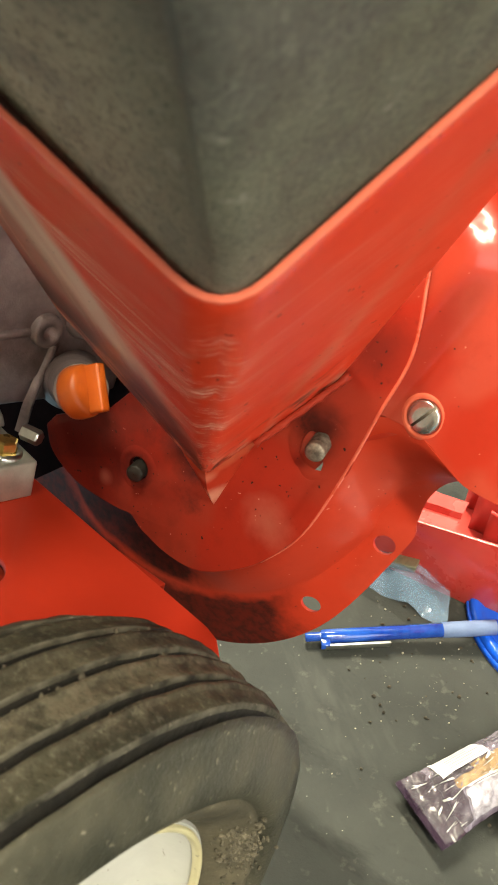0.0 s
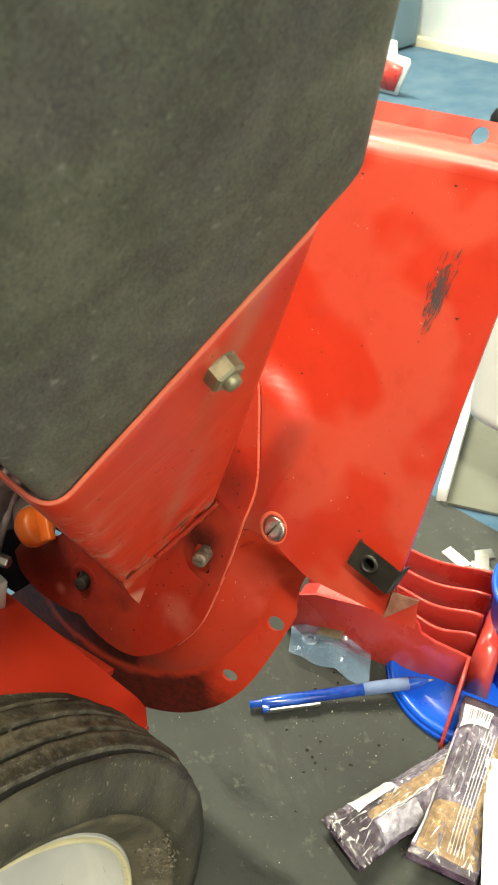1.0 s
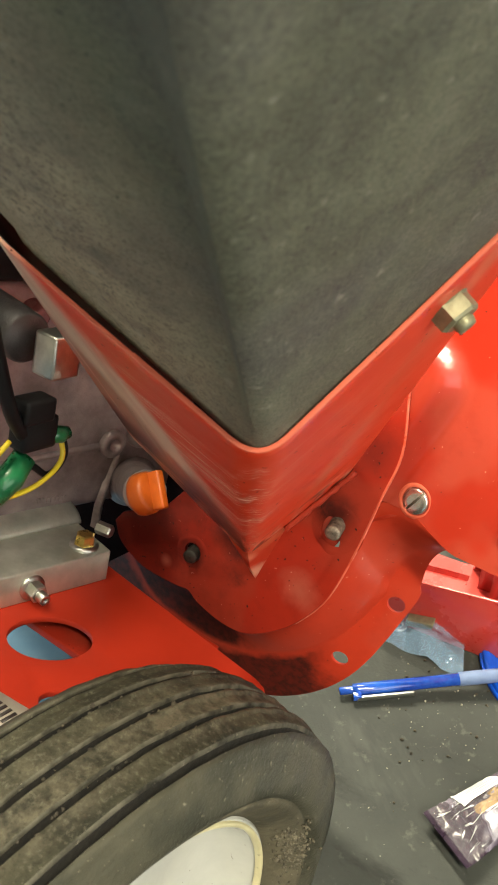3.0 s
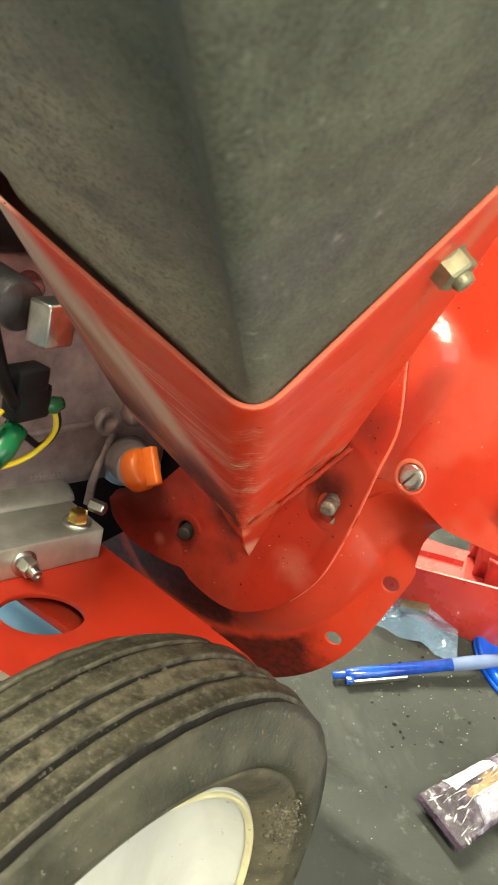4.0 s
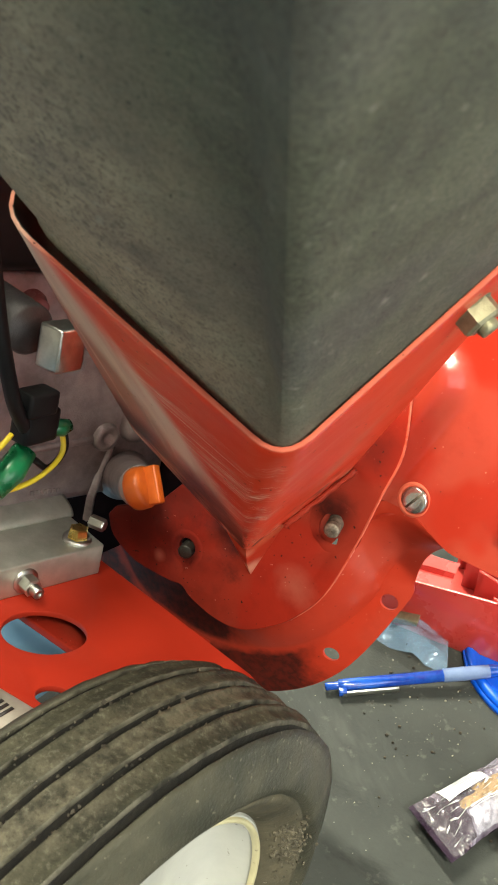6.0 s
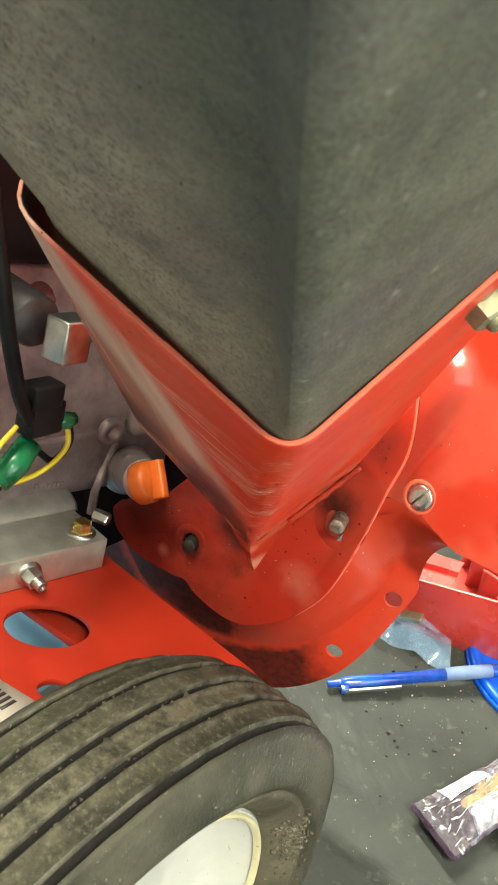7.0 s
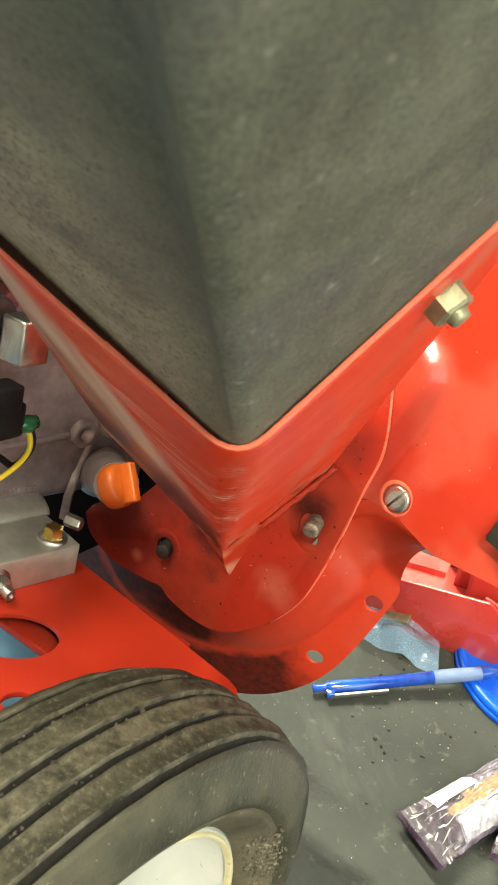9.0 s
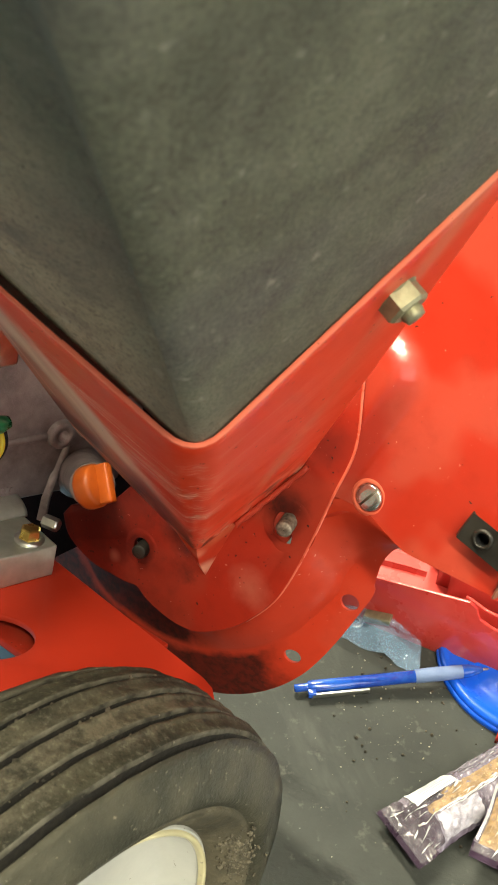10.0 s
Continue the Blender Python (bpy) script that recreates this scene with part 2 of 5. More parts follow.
    col = mix(t, band(t, along, 0.992, 1.0, 0.0, 0.5), col, (0.68, 0.27, 0.18))
    sp = tex(t, "ShaderNodeTexNoise", 300.0, 2.0)
    col = mix(t, band(t, sp.outputs[0], 0.72, 0.75), col, (0.03, 0.012, 0.01))
    t.links.new(col, p.inputs["Base Color"])
    t.links.new(band(t, big.outputs[0], 0.4, 0.65, 0.32, 0.46), p.inputs["Roughness"])
    p.inputs["Specular IOR Level"].default_value = 0.14
    p.inputs["Coat Weight"].default_value = 0.10
    p.inputs["Coat Roughness"].default_value = 0.22
    bump(t, p, big.outputs[0], 0.05, 0.001)
    return m


def rubber_sheet():
    """Fine-grained rubber, broadly mottled, brown, dusty and painted lighter for missing light towards one edge, with
    pale chalky flecks.
    """
    m, t, p = nodes_of("dark_rubber_sheet")
    big = tex(t, "ShaderNodeTexNoise", 26.0, 5.0)
    col = mix(t, band(t, big.outputs[0], 0.36, 0.64), (0.080, 0.082, 0.057), (0.142, 0.143, 0.098))
    soft = tex(t, "ShaderNodeTexNoise", 90.0, 4.0, 0.6, ((1.0, 2.2, 1.0), (20, 0, 35)))
    mauve = tex(t, "ShaderNodeTexNoise", 12.0, 3.0)
    col = mix(t, band(t, mauve.outputs[0], 0.50, 0.66, 0.0, 0.45), col, (0.105, 0.095, 0.098))
    place = t.nodes.new("ShaderNodeTexCoord")
    sideways = t.nodes.new("ShaderNodeVectorMath")
    sideways.operation = "DOT_PRODUCT"
    sideways.inputs[1].default_value = U
    t.links.new(place.outputs["Object"], sideways.inputs[0])
    uneven = t.nodes.new("ShaderNodeMath")
    uneven.operation = "MULTIPLY_ADD"
    uneven.inputs[1].default_value = 0.03
    t.links.new(soft.outputs[0], uneven.inputs[0])
    t.links.new(sideways.outputs["Value"], uneven.inputs[2])
    u0 = (C0 - Vector((0, 0.25, 0))).dot(U) + 0.015
    # this side's dust is brightened in place of light falling on it
    dusty = band(t, uneven.outputs[0], u0 - 0.026, u0 - 0.074, 0.0, 0.92)
    col = mix(t, dusty, col, mix(t, band(t, big.outputs[0], 0.36, 0.62), (0.25, 0.20, 0.145), (0.52, 0.425, 0.30)))
    # pale spots that lift the same side further, dust and painted light
    for spot, size in ((L(-0.125, 0.050, 0.21), 0.05), (L(-0.085, 0.032, 0.197), 0.034), (L(-0.16, 0.066, 0.22), 0.06)):
        co = t.nodes.new("ShaderNodeTexCoord")
        far = t.nodes.new("ShaderNodeVectorMath")
        far.operation = "DISTANCE"
        far.inputs[1].default_value = spot - Vector((0, 0.25, 0))
        t.links.new(co.outputs["Object"], far.inputs[0])
        ragged = t.nodes.new("ShaderNodeMath")
        ragged.operation = "MULTIPLY_ADD"
        ragged.inputs[1].default_value = size * 0.9
        t.links.new(soft.outputs[0], ragged.inputs[0])
        t.links.new(far.outputs["Value"], ragged.inputs[2])
        col = mix(t, band(t, ragged.outputs[0], size * 1.7, size * 0.7, 0.0, 0.75), col, (0.40, 0.33, 0.22))
    col = mix(t, band(t, soft.outputs[0], 0.50, 0.70, 0.0, 0.22), col, (0.28, 0.265, 0.20))
    col = mix(t, band(t, soft.outputs[0], 0.48, 0.32, 0.0, 0.4), col, (0.060, 0.054, 0.043))
    grain = tex(t, "ShaderNodeTexNoise", 950.0, 5.0, 0.72)
    col = mix(t, band(t, grain.outputs[0], 0.50, 0.66, 0.0, 0.28), col, (0.29, 0.275, 0.195))
    col = mix(t, band(t, grain.outputs[0], 0.48, 0.34, 0.0, 0.55), col, (0.030, 0.030, 0.022))
    weave = tex(t, "ShaderNodeTexNoise", 560.0, 4.0, 0.7)
    coarse = t.nodes.new("ShaderNodeMath")
    coarse.operation = "MULTIPLY"
    t.links.new(dusty, coarse.inputs[0])
    t.links.new(band(t, weave.outputs[0], 0.50, 0.36, 0.0, 0.75), coarse.inputs[1])
    col = mix(t, coarse.outputs[0], col, (0.060, 0.050, 0.038))
    patchy = t.nodes.new("ShaderNodeMath")
    patchy.operation = "MULTIPLY"
    t.links.new(dusty, patchy.inputs[0])
    t.links.new(band(t, tex(t, "ShaderNodeTexNoise", 34.0, 4.0, 0.6, ((1.0, 2.0, 1.0), (0, 30, 50))).outputs[0], 0.52, 0.66, 0.0, 0.55), patchy.inputs[1])
    col = mix(t, patchy.outputs[0], col, (0.085, 0.075, 0.072))
    sp = tex(t, "ShaderNodeTexNoise", 210.0, 2.0, 0.5, ((1.0, 1.7, 1.0), (10, 0, 40)))
    col = mix(t, band(t, sp.outputs[0], 0.66, 0.78, 0.0, 0.5), col, (0.36, 0.345, 0.28))
    pit = tex(t, "ShaderNodeTexNoise", 420.0, 2.0)
    col = mix(t, band(t, pit.outputs[0], 0.72, 0.75, 0.0, 0.8), col, (0.018, 0.016, 0.012))
    t.links.new(col, p.inputs["Base Color"])
    t.links.new(band(t, big.outputs[0], 0.3, 0.7, 0.6, 0.78), p.inputs["Roughness"])
    p.inputs["Specular IOR Level"].default_value = 0.3
    bump(t, p, grain.outputs[0], 0.6, 0.0008)
    return m


RED = red_paint("red_paint", (0.35, 0.023, 0.0105), (0.37, 0.055, 0.034), (0.07, 0.010, 0.007), 0.74, 0.6, 0.65, 0.4)
RED_FOLD = red_paint("rubbed_red_fold_paint", (0.35, 0.023, 0.0105), (0.37, 0.055, 0.034), (0.07, 0.010, 0.007), 0.74, 0.8, 0.0, 0.36)
RED_FOLD.node_tree.nodes["Principled BSDF"].inputs["Specular IOR Level"].default_value = 0.5
RED_WORN = chute_paint()
# the muck tone also paints shade over the plate's left lobe
SOOT, MUCK_SHADE, RUBBED = (0.022, 0.008, 0.007), (0.085, 0.011, 0.008), (0.42, 0.13, 0.085)
RED_DIRTY = red_paint("grimy_red_paint", (0.31, 0.022, 0.012), (0.30, 0.038, 0.023), (0.030, 0.010, 0.008), 0.60, 0.6, 0.1, 0.42,
                      ((L(-0.150, -0.112, 0.006) - Vector((0, 0.25, 0)), 0.008), (L(-0.092, -0.086, 0.006) - Vector((0, 0.25, 0)), 0.0055)),
                      ((L(-0.210, -0.145, 0.006), 0.085, MUCK_SHADE, 0.92), (L(-0.176, -0.118, 0.006), 0.022, MUCK_SHADE, 0.8), (L(-0.146, -0.126, 0.006), 0.016, SOOT, 0.8),
                       (L(-0.134, -0.128, 0.006), 0.011, SOOT, 0.9), (L(-0.1675, -0.1505, 0.006), 0.0085, SOOT, 0.7), (L(-0.086, -0.086, 0.006), 0.014, SOOT, 0.8), (L(-0.076, -0.045, 0.006), 0.020, MUCK_SHADE, 0.7),
                       (L(-0.094, -0.138, 0.006), 0.014, RUBBED, 0.5), (L(-0.185, -0.165, 0.006), 0.0045, RUBBED, 0.4)))
RED_DISH = red_paint("dirt_spotted_shaded_red", (0.44, 0.035, 0.016), (0.44, 0.048, 0.027), (0.075, 0.013, 0.009), 0.59, 0.6, 0.18, 0.45)

RED_NOSE = red_paint("rubbed_sooty_nose_paint", (0.44, 0.036, 0.017), (0.50, 0.11, 0.06), (0.05, 0.012, 0.009), 0.62, 0.8, 0.0, 0.5,
                     ((L(-0.128, -0.122, 0.030) - Vector((0, 0.25, 0)), 0.0035),),
                     ((L(-0.131, -0.125, 0.028), 0.010, SOOT, 0.9), (L(-0.1205, -0.138, 0.014), 0.011, (0.66, 0.30, 0.20), 0.9), (L(-0.116, -0.120, 0.030), 0.005, (0.60, 0.20, 0.12), 0.6)))


def shade_housing(m):
    """Paints shade, with red-brown grime, on the fan housing's back and along its lower flange."""
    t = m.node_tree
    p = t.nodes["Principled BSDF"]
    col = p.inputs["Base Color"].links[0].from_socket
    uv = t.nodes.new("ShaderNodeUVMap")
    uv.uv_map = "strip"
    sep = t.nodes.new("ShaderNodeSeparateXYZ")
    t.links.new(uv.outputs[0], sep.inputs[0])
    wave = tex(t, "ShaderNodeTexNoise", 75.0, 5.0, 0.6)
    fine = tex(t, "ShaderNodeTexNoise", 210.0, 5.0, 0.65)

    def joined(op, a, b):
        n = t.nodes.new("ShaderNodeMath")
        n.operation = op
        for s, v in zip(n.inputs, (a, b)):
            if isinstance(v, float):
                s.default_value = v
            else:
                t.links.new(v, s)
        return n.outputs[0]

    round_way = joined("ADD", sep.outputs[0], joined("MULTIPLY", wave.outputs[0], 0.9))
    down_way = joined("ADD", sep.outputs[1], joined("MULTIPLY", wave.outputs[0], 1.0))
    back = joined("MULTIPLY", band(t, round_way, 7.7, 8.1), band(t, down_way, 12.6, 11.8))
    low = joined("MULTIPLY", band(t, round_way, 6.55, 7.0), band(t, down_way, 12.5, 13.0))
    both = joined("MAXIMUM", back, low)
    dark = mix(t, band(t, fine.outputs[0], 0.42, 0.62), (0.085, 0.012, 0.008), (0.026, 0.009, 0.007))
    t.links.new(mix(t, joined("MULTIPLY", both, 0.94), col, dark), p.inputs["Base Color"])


shade_housing(RED_DISH)
# paler red that puts an edge highlight into the colour
RED_EDGE = surface("red_edge_highlight", (0.56, 0.075, 0.035), (0.6, 0.14, 0.08), 60.0, 0.25, fine=0.1)
RED_TAN = surface("rubbed_dusty_red_paint", (0.12, 0.03, 0.018), (0.22, 0.10, 0.06), 150.0, 0.5, fine=0.2)
RED_BRIGHT = surface("orange_red_paint", (0.34, 0.023, 0.009), (0.30, 0.020, 0.008), 9.0, 0.34, fine=0.05, grain=150.0, speck=((0.08, 0.02, 0.015), 140.0, 0.74))
RED_BRIGHT.node_tree.nodes["Principled BSDF"].inputs["Specular IOR Level"].default_value = 0.22
RED_PLASTIC = surface("red_plastic", (0.47, 0.032, 0.024), (0.50, 0.060, 0.048), 18.0, 0.25, fine=0.05, speck=((0.7, 0.2, 0.2), 90.0, 0.72), coat=0.4)
RUBBER = rubber_sheet()
TYRE = surface("worn_tyre_rubber", (0.032, 0.032, 0.023), (0.076, 0.071, 0.050), 45.0, 0.42, fine=0.7, grain=420.0, speck=((0.18, 0.165, 0.12), 420.0, 0.66), rough2=0.6)
SIDEWALL = surface("dusty_sidewall_rubber", (0.050, 0.045, 0.031), (0.115, 0.100, 0.066), 55.0, 0.6, fine=0.8, grain=300.0, speck=((0.3, 0.27, 0.2), 330.0, 0.68), rough2=0.9)
TREAD, _t, _p = nodes_of("muddy_tread_rubber")
TREAD_AXLE = Vector((math.cos(radians(-36.3)), math.sin(radians(-36.3)), 0))
_a = tex(_t, "ShaderNodeTexNoise", 30.0, 6.0, 0.6)
_b = tex(_t, "ShaderNodeTexNoise", 460.0, 6.0, 0.75)
_d = tex(_t, "ShaderNodeTexNoise", 150.0, 5.0, 0.65)
_c = mix(_t, band(_t, _a.outputs[0], 0.38, 0.62), (0.010, 0.0098, 0.0062), (0.042, 0.039, 0.024))
# dried mud clings to the middle ribs
_co = _t.nodes.new("ShaderNodeTexCoord")
_ax = _t.nodes.new("ShaderNodeVectorMath")
_ax.operation = "DOT_PRODUCT"
_ax.inputs[1].default_value = TREAD_AXLE
_t.links.new(_co.outputs["Object"], _ax.inputs[0])
_wob = _t.nodes.new("ShaderNodeMath")
_wob.operation = "MULTIPLY_ADD"
_wob.inputs[1].default_value = 0.016
_t.links.new(_a.outputs[0], _wob.inputs[0])
_t.links.new(_ax.outputs["Value"], _wob.inputs[2])
_s0 = (Vector((0.0057, 0.0913, 0.1548)) - Vector((0.0, 0.25, 0.0))).dot(TREAD_AXLE) + 0.008
_in, _out = band(_t, _wob.outputs[0], _s0 - 0.026, _s0 - 0.010), band(_t, _wob.outputs[0], _s0 + 0.008, _s0 - 0.001)
_mud = _t.nodes.new("ShaderNodeMath")
_mud.operation = "MULTIPLY"
_t.links.new(_in, _mud.inputs[0])
_t.links.new(_out, _mud.inputs[1])
_cling = _t.nodes.new("ShaderNodeMath")
_cling.operation = "MULTIPLY"
_t.links.new(_mud.outputs[0], _cling.inputs[0])
_t.links.new(band(_t, _d.outputs[0], 0.36, 0.62, 0.1, 0.8), _cling.inputs[1])
_c = mix(_t, _cling.outputs[0], _c, (0.110, 0.097, 0.066))
_c = mix(_t, band(_t, _d.outputs[0], 0.58, 0.72, 0.0, 0.4), _c, (0.070, 0.062, 0.042))
_c = mix(_t, band(_t, _b.outputs[0], 0.53, 0.66, 0.0, 0.45), _c, (0.145, 0.134, 0.098))
_c = mix(_t, band(_t, _b.outputs[0], 0.46, 0.3, 0.0, 0.7), _c, (0.007, 0.006, 0.004))
_t.links.new(_c, _p.inputs["Base Color"])
_p.inputs["Roughness"].default_value = 0.8
bump(_t, _p, _d.outputs[0], 0.9, 0.0015)
RIB_EDGE = surface("pale_rib_edge", (0.020, 0.019, 0.014), (0.11, 0.102, 0.078), 110.0, 0.7, fine=1.0, grain=260.0, speck=((0.16, 0.145, 0.11), 330.0, 0.66), rough2=0.9)
for _m in (TYRE, SIDEWALL, TREAD, RIB_EDGE):
    _m.node_tree.nodes["Principled BSDF"].inputs["Specular IOR Level"].default_value = 0.22
CREAM = surface("cream_enamel", (0.52, 0.52, 0.48), (0.44, 0.44, 0.41), 22.0, 0.17, fine=0.05, speck=((0.12, 0.1, 0.07), 210.0, 0.69))
LIP = surface("yellowed_enamel", (0.62, 0.57, 0.34), (0.5, 0.45, 0.27), 40.0, 0.3, speck=((0.15, 0.12, 0.07), 160.0, 0.68))
ALLOY = surface("cast_aluminium", (0.42, 0.4, 0.39), (0.3, 0.285, 0.28), 20.0, 0.42, 0.85, 0.35, 900.0)
ALLOY_FOOT = surface("milled_aluminium", (0.60, 0.61, 0.55), (0.42, 0.43, 0.38), 45.0, 0.36, 0.75, 0.15, 700.0)
SHROUD = surface("dark_grey_enamel", (0.012, 0.016, 0.018), (0.007, 0.009, 0.010), 30.0, 0.3, fine=0.1, grain=200.0)
SHROUD.node_tree.nodes["Principled BSDF"].inputs["Specular IOR Level"].default_value = 0.15
DARK_CASE = surface("dark_cast_metal", (0.075, 0.07, 0.072), (0.04, 0.037, 0.038), 60.0, 0.4, 0.6, 0.3, 900.0)
CASE = surface("mauve_cast_metal", (0.46, 0.385, 0.385), (0.22, 0.18, 0.18), 36.0, 0.36, 0.6, 0.35, 900.0)
PINK = surface("pink_grey_plastic", (0.34, 0.15, 0.16), (0.22, 0.10, 0.11), 90.0, 0.22, fine=0.1)
SCREW = surface("bright_steel", (0.82, 0.8, 0.76), (0.62, 0.6, 0.56), 220.0, 0.2, 0.95)
ZINC = surface("zinc_steel", (0.62, 0.62, 0.58), (0.45, 0.45, 0.42), 120.0, 0.28, 1.0, 0.2, 600.0)
OLIVE = surface("olive_zinc", (0.36, 0.34, 0.22), (0.24, 0.225, 0.145), 120.0, 0.48, 0.8, 0.25, 500.0)
BRASS = surface("yellow_zinc", (0.75, 0.55, 0.16), (0.5, 0.36, 0.1), 150.0, 0.25, 1.0, 0.1, 500.0)
STUD = surface("dull_steel_thread", (0.34, 0.29, 0.23), (0.12, 0.095, 0.075), 300.0, 0.5, 0.7, 0.2, 900.0)
# black steel, also used where shade is painted
STEEL_AND_SHADE = surface("black_steel_and_shade", (0.022, 0.02, 0.017), (0.04, 0.037, 0.03), 80.0, 0.4, 0.6, 0.1, 300.0)
BLACK = surface("black_plastic", (0.006, 0.006, 0.007), (0.011, 0.011, 0.012), 60.0, 0.45, fine=0.1)
BLACK.node_tree.nodes["Principled BSDF"].inputs["Specular IOR Level"].default_value = 0.15
# near-black for the sheets that stand in for shade in the gap
GAP_SHADE = surface("gap_shade", (0.012, 0.006, 0.007), (0.005, 0.004, 0.005), 40.0, 0.85, fine=0.3)
GAP_SHADE.node_tree.nodes["Principled BSDF"].inputs["Specular IOR Level"].default_value = 0.03
ORANGE = surface("orange_plastic", (0.50, 0.095, 0.005), (0.34, 0.062, 0.004), 40.0, 0.38, fine=0.1, grain=300.0)
GREEN = surface("green_tape", (0.006, 0.075, 0.028), (0.012, 0.17, 0.06), 90.0, 0.25)
YELLOW = surface("yellow_wire", (0.75, 0.6, 0.02), (0.65, 0.5, 0.02), 60.0, 0.35)
MAT = surface("grey_mat", (0.024, 0.027, 0.025), (0.050, 0.054, 0.049), 9.0, 0.5, fine=0.35, grain=500.0, speck=((0.22, 0.22, 0.2), 260.0, 0.72), rough2=0.75)
_t, _p = MAT.node_tree, MAT.node_tree.nodes["Principled BSDF"]
_p.inputs["Specular IOR Level"].default_value = 0.22
_c = _p.inputs["Base Color"].links[0].from_socket
_c = mix(_t, band(_t, tex(_t, "ShaderNodeTexNoise", 16.0, 5.0, 0.6, ((1.0, 3.5, 1.0), (0, 0, 25))).outputs[0], 0.54, 0.68, 0.0, 0.6), _c, (0.085, 0.088, 0.080))
_c = mix(_t, band(_t, tex(_t, "ShaderNodeTexNoise", 22.0, 6.0, 0.65, ((2.6, 1.0, 1.0), (0, 0, -30))).outputs[0], 0.56, 0.68, 0.0, 0.75), _c, (0.011, 0.012, 0.011))
_c = mix(_t, band(_t, tex(_t, "ShaderNodeTexNoise", 120.0, 4.0, 0.6).outputs[0], 0.60, 0.72, 0.0, 0.5), _c, (0.10, 0.10, 0.088))
_t.links.new(_c, _p.inputs["Base Color"])
FLOOR = surface("blue_painted_concrete", (0.045, 0.100, 0.165), (0.085, 0.145, 0.205), 11.0, 0.75, fine=0.2, grain=120.0)
FLOOR.node_tree.nodes["Principled BSDF"].inputs["Specular IOR Level"].default_value = 0.2
WALL = surface("white_wall_paint", (0.56, 0.61, 0.63), (0.50, 0.55, 0.57), 3.0, 0.6, fine=0.1, grain=200.0)
TRIM = surface("cream_trim", (0.7, 0.66, 0.5), (0.62, 0.58, 0.44), 5.0, 0.5)
CARD = surface("grey_beige_cardboard", (0.125, 0.13, 0.105), (0.095, 0.10, 0.08), 8.0, 0.7, fine=0.2)
POST = surface("blue_post_paint", (0.2, 0.3, 0.36), (0.16, 0.25, 0.3), 6.0, 0.45)
BLUE = surface("blue_plastic", (0.006, 0.085, 0.62), (0.008, 0.10, 0.70), 20.0, 0.25, fine=0.05)
PEN_BLUE = surface("pen_blue_plastic", (0.004, 0.028, 0.26), (0.02, 0.10, 0.50), 55.0, 0.12, coat=0.6)
PEN_GRIP = surface("blue_grey_grip", (0.1, 0.15, 0.3), (0.14, 0.2, 0.36), 80.0, 0.5, fine=0.2)
WHITE = surface("white_plastic", (0.8, 0.8, 0.77), (0.74, 0.74, 0.7), 6.0, 0.35)
PAPER = surface("white_paper", (0.80, 0.81, 0.82), (0.74, 0.75, 0.76), 30.0, 0.6)
DUSTY_PAPER = surface("dusty_white_paper", (0.46, 0.42, 0.36), (0.36, 0.32, 0.27), 60.0, 0.6)
INK = surface("dark_print", (0.022, 0.017, 0.017), (0.045, 0.034, 0.035), 60.0, 0.5)
FILM = surface("brown_printed_film", (0.016, 0.008, 0.018), (0.045, 0.026, 0.050), 50.0, 0.14, 0.0, 0.5, 160.0, rough2=0.3)
LILAC = surface("lilac_printed_film", (0.090, 0.066, 0.105), (0.27, 0.235, 0.31), 45.0, 0.16, 0.15, 0.5, 160.0, rough2=0.32)
GLINT_FILM = surface("white_glint_film", (0.86, 0.86, 0.86), (0.74, 0.74, 0.76), 60.0, 0.1, 0.3)
PALE_FILM = surface("pale_printed_film", (0.50, 0.48, 0.56), (0.22, 0.20, 0.25), 140.0, 0.2, 0.1, 0.5, 160.0)
PRINT = surface("grey_print", (0.22, 0.21, 0.24), (0.16, 0.15, 0.18), 60.0, 0.5)
SNACK = surface("oat_bar", (0.34, 0.21, 0.08), (0.17, 0.095, 0.038), 190.0, 0.6, fine=1.0, grain=260.0, speck=((0.60, 0.44, 0.22), 260.0, 0.62))
DIRT = surface("dirt_crumbs", (0.018, 0.016, 0.012), (0.09, 0.075, 0.055), 90.0, 0.9)
# near-black that paints the shade down in the tyre grooves
GROOVE_SHADE = surface("groove_shade", (0.004, 0.0035, 0.003), (0.013, 0.011, 0.008), 260.0, 0.95, fine=0.8)
GRIT_DARK = surface("dried_mud", (0.035, 0.03, 0.02), (0.15, 0.13, 0.09), 300.0, 0.9, fine=0.8, grain=500.0)
GRIT = surface("pale_grit", (0.5, 0.47, 0.38), (0.34, 0.3, 0.22), 120.0, 0.8)
GLOW, _t, _p = nodes_of("lamp_glow")
_p.inputs["Emission Color"].default_value, _p.inputs["Emission Strength"].default_value = (1, 0.97, 0.9, 1), 5.0
# faint glow for the panels behind the added windows
PALE, _t, _p = nodes_of("pale_window_glow")
_p.inputs["Emission Color"].default_value, _p.inputs["Emission Strength"].default_value = (0.95, 0.97, 1, 1), 0.8
BOARD = surface("bare_board_wall", (0.15, 0.135, 0.115), (0.1, 0.09, 0.075), 5.0, 0.7, fine=0.3, grain=60.0)
CLEAR, _t, _p = nodes_of("clear_film")
_p.inputs["Base Color"].default_value = (0.34, 0.52, 0.74, 1)
_p.inputs["Specular IOR Level"].default_value = 1.0
_p.inputs["Roughness"].default_value, _p.inputs["Alpha"].default_value = 0.07, 0.32
bump(_t, _p, tex(_t, "ShaderNodeTexNoise", 45.0, 2.0).outputs[0], 0.35, 0.003)
WRAP, _t, _p = nodes_of("glossy_clear_wrap")
_p.inputs["Base Color"].default_value = (0.9, 0.9, 0.93, 1)
